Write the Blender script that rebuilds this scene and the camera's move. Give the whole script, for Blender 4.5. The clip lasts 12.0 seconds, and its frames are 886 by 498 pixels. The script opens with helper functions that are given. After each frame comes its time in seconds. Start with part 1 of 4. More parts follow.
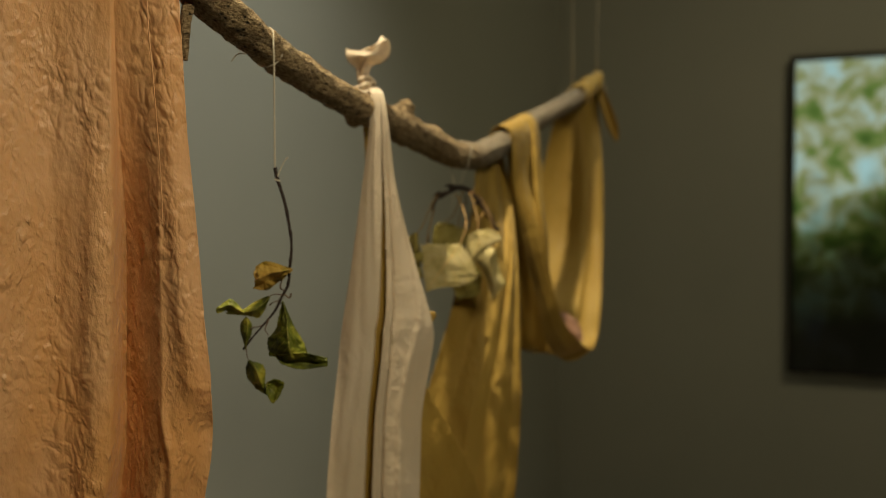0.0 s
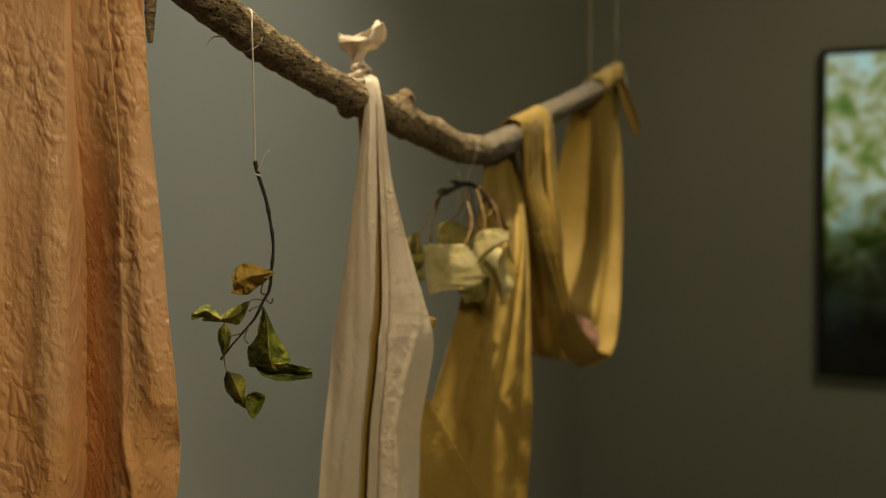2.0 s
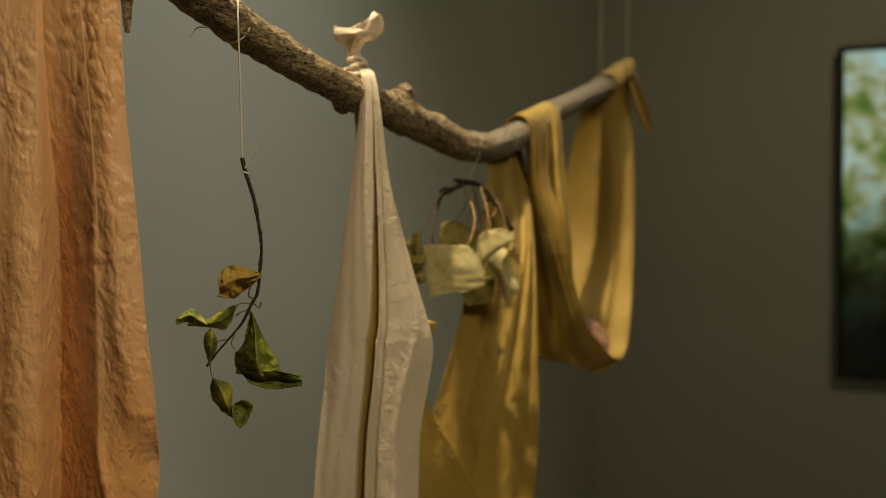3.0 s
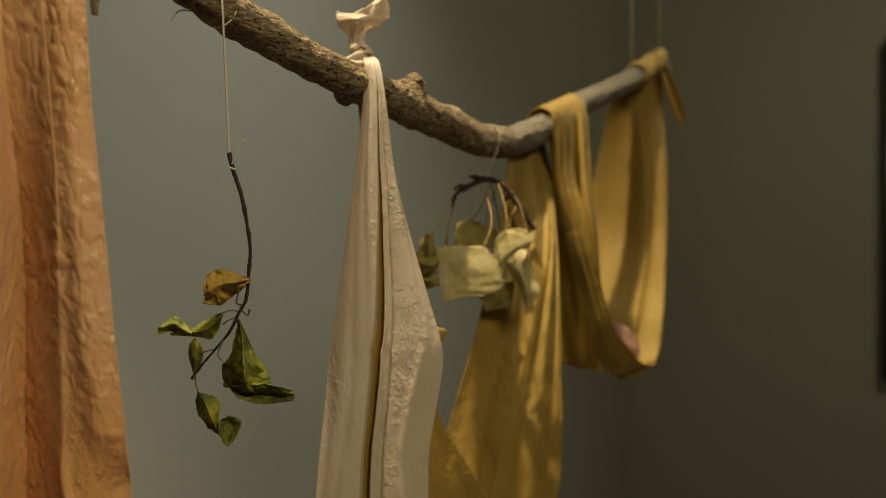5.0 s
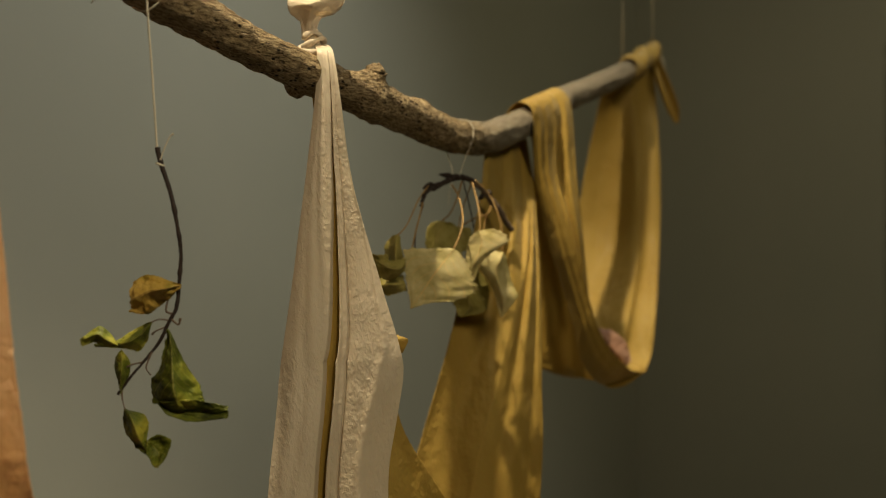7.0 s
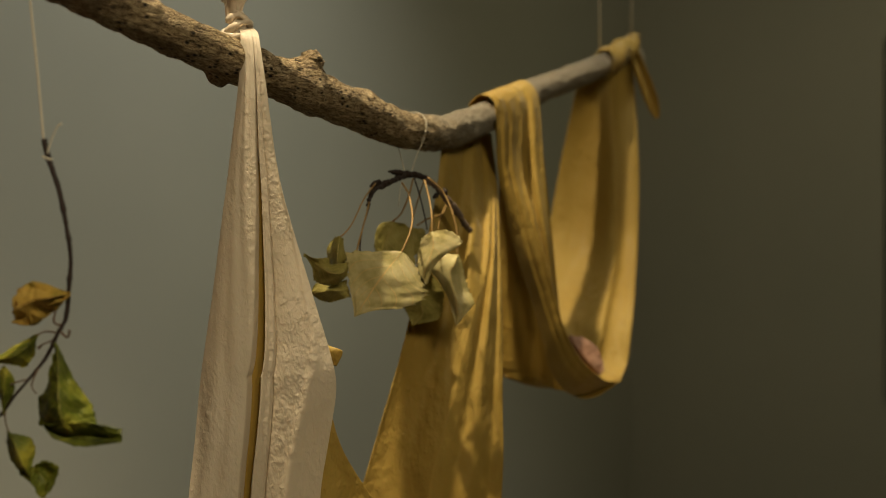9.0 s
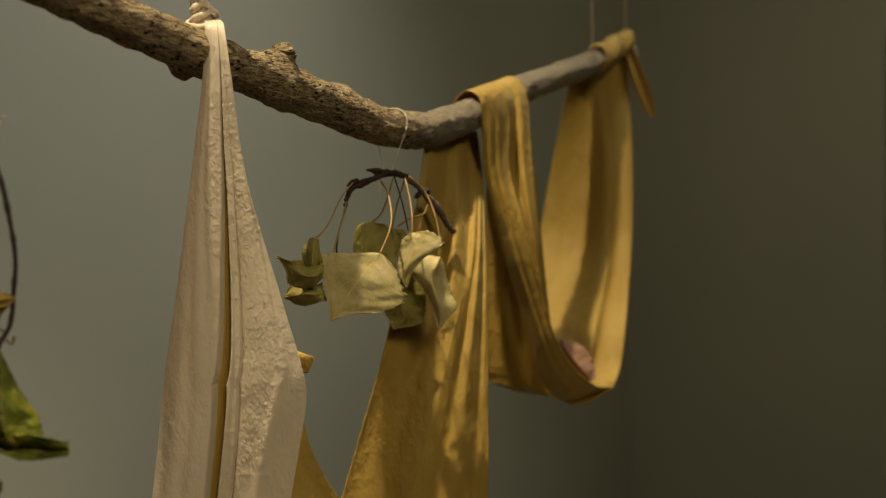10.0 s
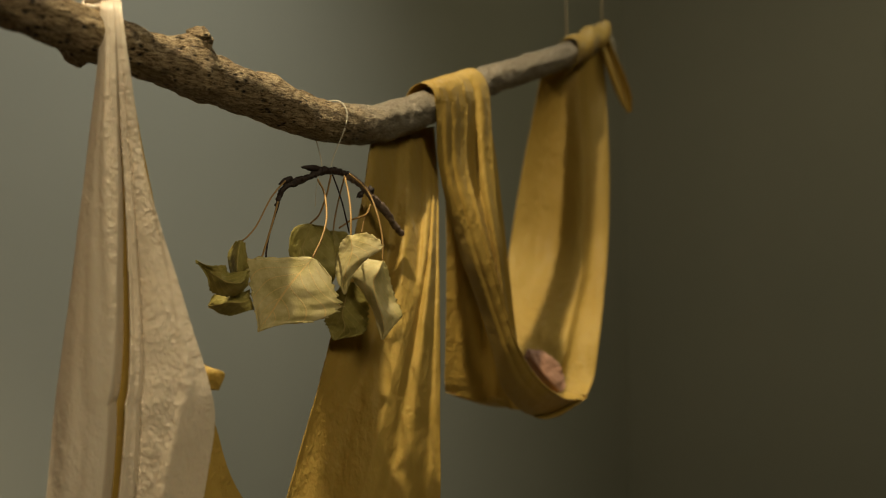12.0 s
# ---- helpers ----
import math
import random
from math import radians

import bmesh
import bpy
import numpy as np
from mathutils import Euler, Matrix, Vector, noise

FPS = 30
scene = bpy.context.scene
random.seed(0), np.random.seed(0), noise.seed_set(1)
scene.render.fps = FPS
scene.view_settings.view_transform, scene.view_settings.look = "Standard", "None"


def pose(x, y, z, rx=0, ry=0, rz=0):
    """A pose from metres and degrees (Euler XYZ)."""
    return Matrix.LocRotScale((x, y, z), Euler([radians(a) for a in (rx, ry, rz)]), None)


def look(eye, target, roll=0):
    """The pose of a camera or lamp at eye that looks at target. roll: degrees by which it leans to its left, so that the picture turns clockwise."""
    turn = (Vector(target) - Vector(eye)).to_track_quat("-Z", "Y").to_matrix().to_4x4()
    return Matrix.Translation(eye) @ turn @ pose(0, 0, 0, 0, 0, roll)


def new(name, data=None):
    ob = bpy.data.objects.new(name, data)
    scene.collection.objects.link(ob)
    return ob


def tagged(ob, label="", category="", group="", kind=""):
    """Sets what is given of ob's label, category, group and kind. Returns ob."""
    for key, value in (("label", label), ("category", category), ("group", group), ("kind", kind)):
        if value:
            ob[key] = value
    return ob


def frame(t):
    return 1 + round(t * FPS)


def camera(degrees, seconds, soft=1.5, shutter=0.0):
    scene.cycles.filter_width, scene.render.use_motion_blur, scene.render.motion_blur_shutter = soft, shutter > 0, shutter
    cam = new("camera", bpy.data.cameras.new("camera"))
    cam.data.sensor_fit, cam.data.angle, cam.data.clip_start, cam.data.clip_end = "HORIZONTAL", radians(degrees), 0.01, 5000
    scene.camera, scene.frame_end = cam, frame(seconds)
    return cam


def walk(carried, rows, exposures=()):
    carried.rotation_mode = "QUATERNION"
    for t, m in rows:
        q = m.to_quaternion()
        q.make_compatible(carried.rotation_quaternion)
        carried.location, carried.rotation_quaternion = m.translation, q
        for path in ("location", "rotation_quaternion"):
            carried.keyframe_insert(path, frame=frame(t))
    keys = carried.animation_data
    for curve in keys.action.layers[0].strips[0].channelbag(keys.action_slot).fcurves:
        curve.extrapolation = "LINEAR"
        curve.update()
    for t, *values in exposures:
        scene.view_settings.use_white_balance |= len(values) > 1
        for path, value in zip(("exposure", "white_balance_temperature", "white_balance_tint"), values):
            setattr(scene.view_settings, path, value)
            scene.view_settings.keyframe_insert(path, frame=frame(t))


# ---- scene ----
cam = camera(42.0, 12.0, soft=0.9)
PATH = [
    (0, (0.0, 0.0, 1.5), (0.0, 1.999, 1.438), 0.1),
    (0.5, (0.005, 0.025, 1.499), (-0.003, 2.024, 1.438), 0.0),
    (1, (0.013, 0.051, 1.497), (-0.007, 2.05, 1.437), -0.0),
    (1.5, (0.023, 0.08, 1.499), (-0.012, 2.079, 1.436), 0.1),
    (2, (0.032, 0.108, 1.498), (-0.016, 2.106, 1.435), 0.0),
    (2.5, (0.04, 0.136, 1.499), (-0.02, 2.134, 1.434), 0.0),
    (3, (0.049, 0.166, 1.496), (-0.027, 2.163, 1.435), -0.1),
    (5, (0.076, 0.261, 1.496), (-0.069, 2.255, 1.433), -0.3),
    (5.5, (0.087, 0.282, 1.495), (-0.072, 2.275, 1.434), -0.4),
    (6, (0.099, 0.305, 1.494), (-0.069, 2.297, 1.434), -0.5),
    (6.5, (0.111, 0.328, 1.493), (-0.061, 2.32, 1.435), -0.5),
    (7, (0.122, 0.351, 1.492), (-0.047, 2.343, 1.435), -0.6),
    (7.5, (0.132, 0.376, 1.491), (-0.031, 2.369, 1.436), -0.7),
    (9.5, (0.183, 0.48, 1.489), (0.005, 2.471, 1.435), -0.7),
    (10, (0.191, 0.506, 1.486), (0.011, 2.497, 1.438), -0.8),
    (10.5, (0.2, 0.535, 1.485), (0.019, 2.527, 1.438), -0.9),
    (11, (0.218, 0.559, 1.481), (0.027, 2.549, 1.44), -1.2),
    (11.5, (0.234, 0.584, 1.482), (0.038, 2.574, 1.44), -1.1),
    (12, (0.247, 0.609, 1.481), (0.051, 2.599, 1.442), -1.1),
]
walk(cam, [(t, look(eye, target, roll)) for t, eye, target, roll in PATH])

# ---- lens focus ----
cam.data.dof.use_dof = True
cam.data.dof.focus_distance = 1.05
cam.data.dof.aperture_fstop = 4.2

# ---- world and lamps ----
world = bpy.data.worlds.new("world")
scene.world = world
world.use_nodes = True
world.node_tree.nodes["Background"].inputs[0].default_value = (0.75, 0.8, 0.7, 1)
world.node_tree.nodes["Background"].inputs[1].default_value = 0.02


def spot(name, eye, target, watts, color, angle, blend, radius):
    data = bpy.data.lights.new(name, "SPOT")
    data.energy, data.color, data.spot_size, data.spot_blend, data.shadow_soft_size = watts, color, radians(angle), blend, radius
    ob = new(name, data)
    ob.matrix_world = look(eye, target)
    return ob


spot("gallery_spot_key", (-0.225, 1.27, 3.15), (0.0, 1.62, 1.20), 200, (1.0, 0.83, 0.53), 66, 0.9, 0.025)
# added soft fill from the right, not a known fitting
spot("fill_side", (1.45, -0.10, 3.05), (-0.35, 1.85, 1.10), 78, (1.0, 0.87, 0.58), 56, 1.0, 0.40)
# added wash that brightens the left wall; no such source is known
spot("wash_west_wall", (0.38, 2.55, 3.18), (-0.85, 2.45, 0.70), 60, (1.0, 0.96, 0.78), 110, 1.0, 0.25)
# added narrow fill to brighten the peach cloth
spot("fill_front", (0.80, -0.45, 3.05), (-0.48, 1.10, 1.32), 95, (1.0, 0.83, 0.53), 40, 1.0, 0.16)
# warm wash added to tint and lift the display wall, source unseen
spot("wash_display_wall", (1.55, 2.0, 3.15), (1.35, 4.5, 0.55), 44, (1.0, 0.85, 0.49), 122, 1.0, 0.10)


# ---- material helpers ----
def material(name):
    m = bpy.data.materials.new(name)
    m.use_nodes = True
    nt = m.node_tree
    return m, nt, nt.nodes["Principled BSDF"]


def link(nt, a, out, b, into):
    nt.links.new(a.outputs[out], b.inputs[into])


def coords(nt, scale=(1, 1, 1), kind="Object"):
    tc = nt.nodes.new("ShaderNodeTexCoord")
    mp = nt.nodes.new("ShaderNodeMapping")
    mp.inputs["Scale"].default_value = scale
    link(nt, tc, kind, mp, "Vector")
    return mp


def noise_tex(nt, vec, scale, detail=4, rough=0.6, distort=0.0):
    n = nt.nodes.new("ShaderNodeTexNoise")
    n.inputs["Scale"].default_value = scale
    n.inputs["Detail"].default_value = detail
    n.inputs["Roughness"].default_value = rough
    n.inputs["Distortion"].default_value = distort
    link(nt, vec, "Vector", n, "Vector")
    return n


def ramp(nt, src, out, stops):
    r = nt.nodes.new("ShaderNodeValToRGB")
    el = r.color_ramp.elements
    while len(el) < len(stops):
        el.new(0.5)
    for e, (p, c) in zip(el, stops):
        e.position, e.color = p, (*c, 1)
    link(nt, src, out, r, "Fac")
    return r


def mix(nt, fac, a, b, blend="MIX"):
    m = nt.nodes.new("ShaderNodeMix")
    m.data_type, m.blend_type = "RGBA", blend
    for sock, v in ((0, fac), (6, a), (7, b)):
        if isinstance(v, tuple) and hasattr(v[0], "outputs"):
            nt.links.new(v[0].outputs[v[1]], m.inputs[sock])
        elif isinstance(v, tuple):
            m.inputs[sock].default_value = (*v, 1)
        else:
            m.inputs[sock].default_value = v
    return m


def bump(nt, bsdf, src, out, strength, distance, before=None):
    b = nt.nodes.new("ShaderNodeBump")
    b.inputs["Strength"].default_value = strength
    b.inputs["Distance"].default_value = distance
    link(nt, src, out, b, "Height")
    if before:
        link(nt, before, "Normal", b, "Normal")
    link(nt, b, "Normal", bsdf, "Normal")
    return b


def silk(name, base, second, rough, through_share, crinkle, seed=0.0, down=1.0, sizes=((40, 0.006), (115, 0.004)), patch=(0.38, 0.62, 11), gloss=0.4):
    """Thin hand-dyed silk: uneven dye, fine crinkles, some light let through."""
    m, nt, p = material(name)
    vec = coords(nt)
    vec.inputs["Location"].default_value = (seed, seed * 0.7, 0)
    dye_map = coords(nt, (1, 1, down))
    dye_map.inputs["Location"].default_value = (seed, seed * 0.7, 0)
    dye = noise_tex(nt, dye_map, 9, 3, 0.5)
    col = ramp(nt, dye, "Fac", [(0.35, second), (0.62, base)])
    fine = noise_tex(nt, vec, 260, 3, 0.6)
    both = mix(nt, 0.12, (col, "Color"), (fine, "Color"), "SOFT_LIGHT")
    nt.links.new(both.outputs[2], p.inputs["Base Color"])
    p.inputs["Roughness"].default_value = rough
    p.inputs["Sheen Weight"].default_value = 0.12
    p.inputs["Sheen Roughness"].default_value = 0.4
    p.inputs["Specular IOR Level"].default_value = gloss
    stretch = coords(nt, (1.0, 1.0, 0.62))
    stretch.inputs["Rotation"].default_value = (0, radians(25), 0)
    b1 = None
    patches = nt.nodes.new("ShaderNodeMapRange")
    link(nt, noise_tex(nt, coords(nt, (1, 1, 0.5)), patch[2], 3, 0.55), "Fac", patches, 0)
    patches.inputs[1].default_value, patches.inputs[2].default_value = patch[:2]
    patches.inputs[3].default_value, patches.inputs[4].default_value = 0.30 * crinkle, min(1.0, crinkle)
    for size, high in sizes:
        bend = noise_tex(nt, stretch, size * 0.7, 3, 0.6)
        shift = nt.nodes.new("ShaderNodeVectorMath")
        shift.operation = "MULTIPLY_ADD"
        link(nt, bend, "Color", shift, 0)
        shift.inputs[1].default_value = (1.6 / size,) * 3
        link(nt, stretch, "Vector", shift, 2)
        ridge = nt.nodes.new("ShaderNodeTexNoise")
        ridge.noise_type, ridge.normalize = "RIDGED_MULTIFRACTAL", True
        ridge.inputs["Scale"].default_value, ridge.inputs["Detail"].default_value = size, 3.0
        ridge.inputs["Roughness"].default_value, ridge.inputs["Lacunarity"].default_value = 0.55, 2.2
        nt.links.new(shift.outputs[0], ridge.inputs["Vector"])
        crease = nt.nodes.new("ShaderNodeMath")
        crease.operation = "MULTIPLY_ADD"
        link(nt, ridge, "Fac", crease, 0)
        crease.inputs[1].default_value = 0.7
        link(nt, bend, "Fac", crease, 2)
        b1 = bump(nt, p, crease, 0, min(1.0, crinkle), high, b1)
        link(nt, patches, 0, b1, "Strength")
    weave = noise_tex(nt, coords(nt, (1, 1, 0.35)), 620, 3, 0.6)
    bump(nt, p, weave, "Fac", 0.22, 0.0010, b1)
    shine = nt.nodes.new("ShaderNodeMapRange")
    link(nt, noise_tex(nt, coords(nt, (1, 1, 0.4)), 130, 4, 0.65), "Fac", shine, 0)
    shine.inputs[1].default_value, shine.inputs[2].default_value = 0.35, 0.65
    shine.inputs[3].default_value, shine.inputs[4].default_value = rough - 0.12, rough + 0.14
    link(nt, shine, 0, p, "Roughness")
    t = nt.nodes.new("ShaderNodeBsdfTranslucent")
    nt.links.new(both.outputs[2], t.inputs["Color"])
    ms = nt.nodes.new("ShaderNodeMixShader")
    ms.inputs[0].default_value = through_share
    link(nt, p, "BSDF", ms, 1)
    link(nt, t, "BSDF", ms, 2)
    link(nt, ms, "Shader", nt.nodes["Material Output"], "Surface")
    return m


def leaf_material(name, face, edge, patch, vein):
    """Dried leaf: UV runs along the midrib (v) and across (u)."""
    m, nt, p = material(name)
    vec = coords(nt)
    n1 = noise_tex(nt, vec, 45, 4, 0.6)
    col = ramp(nt, n1, "Fac", [(0.3, edge), (0.5, face), (0.72, patch)])
    uv = nt.nodes.new("ShaderNodeUVMap")
    sep = nt.nodes.new("ShaderNodeSeparateXYZ")
    link(nt, uv, "UV", sep, "Vector")

    def maths(op, a, b=None):
        k = nt.nodes.new("ShaderNodeMath")
        k.operation = op
        for i, v in enumerate((a, b)):
            if v is None:
                continue
            if isinstance(v, (int, float)):
                k.inputs[i].default_value = v
            else:
                nt.links.new(v, k.inputs[i])
        return k.outputs[0]

    off = maths("ABSOLUTE", maths("SUBTRACT", sep.outputs[0], 0.5))
    mid = maths("LESS_THAN", off, 0.011)
    run = maths("SUBTRACT", maths("MULTIPLY", sep.outputs[1], 7.0), maths("MULTIPLY", off, 6.0))
    side = maths("LESS_THAN", maths("ABSOLUTE", maths("SUBTRACT", maths("FRACT", run), 0.5)), 0.045)
    veins = maths("MAXIMUM", mid, maths("MULTIPLY", side, 0.6))
    withv = mix(nt, 0.5, (col, "Color"), vein)
    nt.links.new(maths("MULTIPLY", veins, 0.75), withv.inputs[0])
    nt.links.new(withv.outputs[2], p.inputs["Base Color"])
    p.inputs["Roughness"].default_value = 0.55
    p.inputs["Specular IOR Level"].default_value = 0.35
    h = nt.nodes.new("ShaderNodeMath")
    h.operation = "ADD"
    nt.links.new(n1.outputs["Fac"], h.inputs[0])
    nt.links.new(maths("MULTIPLY", veins, 0.3), h.inputs[1])
    b1 = bump(nt, p, h, 0, 0.5, 0.002)
    bump(nt, p, noise_tex(nt, vec, 420, 3), "Fac", 0.3, 0.0006, b1)
    t = nt.nodes.new("ShaderNodeBsdfTranslucent")
    nt.links.new(withv.outputs[2], t.inputs["Color"])
    ms = nt.nodes.new("ShaderNodeMixShader")
    ms.inputs[0].default_value = 0.22
    link(nt, p, "BSDF", ms, 1)
    link(nt, t, "BSDF", ms, 2)
    link(nt, ms, "Shader", nt.nodes["Material Output"], "Surface")
    return m


def paint(name, a, b, rough=0.75):
    m, nt, p = material(name)
    vec = coords(nt)
    n = noise_tex(nt, vec, 1.3, 4, 0.55)
    nt.links.new(ramp(nt, n, "Fac", [(0.3, a), (0.7, b)]).outputs[0], p.inputs["Base Color"])
    p.inputs["Roughness"].default_value = rough
    b1 = bump(nt, p, noise_tex(nt, vec, 220, 3), "Fac", 0.18, 0.001)
    bump(nt, p, noise_tex(nt, vec, 9, 3), "Fac", 0.12, 0.004, b1)
    return m


def plain(name, color, rough, metal=0.0, grain=300, vary=0.25):
    m, nt, p = material(name)
    vec = coords(nt)
    n = noise_tex(nt, vec, grain, 3)
    dark = tuple(c * (1 - vary) for c in color)
    nt.links.new(ramp(nt, n, "Fac", [(0.35, dark), (0.65, color)]).outputs[0], p.inputs["Base Color"])
    p.inputs["Roughness"].default_value = rough
    p.inputs["Metallic"].default_value = metal
    bump(nt, p, n, "Fac", 0.3, 0.0008)
    return m


def driftwood(name):
    """Weathered branch: brown pitted bark on the near stretch, smooth bleached grey wood beyond the bend."""
    m, nt, p = material(name)
    vec = coords(nt)
    tilt = nt.nodes.new("ShaderNodeMapping")
    tilt.inputs["Rotation"].default_value = (0, 0, radians(22.9))
    tc = nt.nodes.new("ShaderNodeTexCoord")
    link(nt, tc, "Object", tilt, "Vector")
    grain_map = nt.nodes.new("ShaderNodeMapping")
    grain_map.inputs["Scale"].default_value = (1, 0.16, 1)
    link(nt, tilt, "Vector", grain_map, "Vector")
    grain = noise_tex(nt, grain_map, 460, 6, 0.75, 0.5)
    blotch = noise_tex(nt, vec, 26, 5, 0.65)
    bark = ramp(nt, grain, "Fac", [(0.36, (0.06, 0.035, 0.016)), (0.47, (0.34, 0.24, 0.125)), (0.61, (0.66, 0.52, 0.32))])
    grey = ramp(nt, grain, "Fac", [(0.3, (0.16, 0.125, 0.085)), (0.52, (0.36, 0.30, 0.215)), (0.75, (0.50, 0.43, 0.32))])
    bark2 = mix(nt, 0.28, (bark, "Color"), (ramp(nt, blotch, "Fac", [(0.35, (0.35, 0.28, 0.2)), (0.6, (0.9, 0.85, 0.75))]), "Color"), "MULTIPLY")
    sep = nt.nodes.new("ShaderNodeSeparateXYZ")
    link(nt, vec, "Vector", sep, "Vector")
    add = nt.nodes.new("ShaderNodeMath")
    add.operation = "MULTIPLY_ADD"
    link(nt, blotch, "Fac", add, 0)
    add.inputs[1].default_value = 0.16
    nt.links.new(sep.outputs[1], add.inputs[2])
    far = nt.nodes.new("ShaderNodeMapRange")
    far.inputs[1].default_value, far.inputs[2].default_value = 1.82, 1.90
    nt.links.new(add.outputs[0], far.inputs[0])
    pits = nt.nodes.new("ShaderNodeTexVoronoi")
    pits.inputs["Scale"].default_value = 190
    pits.inputs["Randomness"].default_value = 1.0
    pm = nt.nodes.new("ShaderNodeMapping")
    pm.inputs["Scale"].default_value = (1, 0.5, 1)
    link(nt, tilt, "Vector", pm, "Vector")
    link(nt, pm, "Vector", pits, "Vector")
    pit = ramp(nt, pits, "Distance", [(0.16, (0.03, 0.02, 0.01)), (0.34, (1, 1, 1))])
    where = ramp(nt, noise_tex(nt, vec, 38, 3), "Fac", [(0.46, (1, 1, 1)), (0.56, (0, 0, 0))])
    pit2 = mix(nt, 0.5, (pit, "Color"), (1, 1, 1))
    nt.links.new(where.outputs[0], pit2.inputs[0])
    bark3 = mix(nt, 1.0, (bark2, 2), (pit2, 2), "MULTIPLY")
    body = mix(nt, 0.5, (bark3, 2), (grey, "Color"))
    nt.links.new(far.outputs[0], body.inputs[0])
    nt.links.new(body.outputs[2], p.inputs["Base Color"])
    p.inputs["Roughness"].default_value = 0.75
    p.inputs["Specular IOR Level"].default_value = 0.25
    b1 = bump(nt, p, grain, "Fac", 1.0, 0.008)
    b2 = bump(nt, p, pit2, 2, 1.0, 0.006, b1)
    bump(nt, p, blotch, "Fac", 0.4, 0.006, b2)
    return m


def screen_picture(name):
    """The lit display: a woodland view, pale sky between leaves above, dark ground below."""
    m, nt, p = material(name)
    vec = coords(nt)
    leaves = noise_tex(nt, vec, 7.5, 5, 0.66, 0.4)
    col = ramp(nt, leaves, "Fac", [(0.34, (0.04, 0.09, 0.015)), (0.44, (0.12, 0.20, 0.04)), (0.51, (0.26, 0.28, 0.12)), (0.57, (0.36, 0.44, 0.33)), (0.68, (0.36, 0.58, 0.57))])
    sep = nt.nodes.new("ShaderNodeSeparateXYZ")
    link(nt, vec, "Vector", sep, "Vector")
    wob = nt.nodes.new("ShaderNodeMath")
    wob.operation = "MULTIPLY_ADD"
    link(nt, noise_tex(nt, vec, 4, 3), "Fac", wob, 0)
    wob.inputs[1].default_value = 0.5
    nt.links.new(sep.outputs[2], wob.inputs[2])
    low = ramp(nt, wob, 0, [(0.34, (0.004, 0.004, 0.004)), (0.62, (0.03, 0.035, 0.02)), (0.80, (0.16, 0.18, 0.09)), (0.97, (0.85, 0.85, 0.85))])
    pic = mix(nt, 1.0, (col, "Color"), (low, "Color"), "MULTIPLY")
    nt.links.new(pic.outputs[2], p.inputs["Emission Color"])
    p.inputs["Emission Strength"].default_value = 1.0
    p.inputs["Base Color"].default_value = (0.01, 0.01, 0.01, 1)
    p.inputs["Roughness"].default_value = 0.3
    return m


M_WALL = paint("wall_paint", (0.40, 0.41, 0.37), (0.44, 0.445, 0.40))
M_CEIL = paint("ceiling_paint", (0.5, 0.5, 0.48), (0.55, 0.55, 0.52))
M_FLOOR = paint("floor_concrete", (0.16, 0.15, 0.13), (0.22, 0.21, 0.18), 0.5)
M_PEACH = silk("peach_silk", (0.80, 0.50, 0.275), (0.77, 0.41, 0.155), 0.42, 0.25, 1.0, 0.37, 0.3, ((45, 0.0040), (150, 0.0032)), (0.40, 0.60, 12), 0.45)
M_CREAM = silk("cream_silk", (0.80, 0.705, 0.57), (0.75, 0.645, 0.49), 0.38, 0.40, 0.70, 3.0, 0.5, ((110, 0.0011), (300, 0.0016)), (0.32, 0.52, 16), 0.45)
M_GOLD = silk("gold_silk", (0.47, 0.315, 0.072), (0.41, 0.262, 0.050), 0.55, 0.22, 0.8, 7.0, 0.35, ((55, 0.0030), (190, 0.0022)), (0.42, 0.60, 13), 0.28)
M_WOOD = driftwood("weathered_wood")
M_TWIG = plain("dark_twig_bark", (0.028, 0.014, 0.009), 0.7, grain=420, vary=0.5)
M_TWIGB = plain("brown_twig_bark", (0.19, 0.13, 0.09), 0.75, grain=420, vary=0.5)
M_STEM = plain("dry_leaf_stalk", (0.42, 0.25, 0.08), 0.6, grain=300, vary=0.3)
M_THREAD = plain("cotton_thread", (0.80, 0.74, 0.60), 0.9, grain=900, vary=0.2)
M_NYLON = plain("pale_cord", (0.82, 0.74, 0.58), 0.6, grain=700, vary=0.2)
M_GREEN = leaf_material("green_dry_leaf", (0.14, 0.165, 0.016), (0.028, 0.038, 0.006), (0.42, 0.38, 0.045), (0.34, 0.31, 0.07))
M_AMBER = leaf_material("amber_dry_leaf", (0.52, 0.34, 0.065), (0.25, 0.21, 0.03), (0.62, 0.44, 0.12), (0.42, 0.25, 0.07))
M_PALE = leaf_material("pale_dry_leaf", (0.62, 0.53, 0.25), (0.44, 0.37, 0.13), (0.72, 0.63, 0.36), (0.78, 0.55, 0.22))
M_OLIVE = leaf_material("olive_dry_leaf", (0.34, 0.29, 0.075), (0.20, 0.17, 0.04), (0.46, 0.39, 0.13), (0.50, 0.38, 0.14))
M_PLASTIC = plain("black_plastic", (0.012, 0.011, 0.010), 0.45, grain=500, vary=0.2)
M_SCREEN = screen_picture("lit_display")


# ---- mesh helpers ----
def part(name, bm, mat, parent=None, label=""):
    me = bpy.data.meshes.new(name)
    bmesh.ops.recalc_face_normals(bm, faces=bm.faces[:])
    bm.to_mesh(me)
    bm.free()
    me.materials.append(mat)
    for f in me.polygons:
        f.use_smooth = True
    ob = new(name, me)
    ob.parent = parent
    if label:
        tagged(ob, label)
    return ob


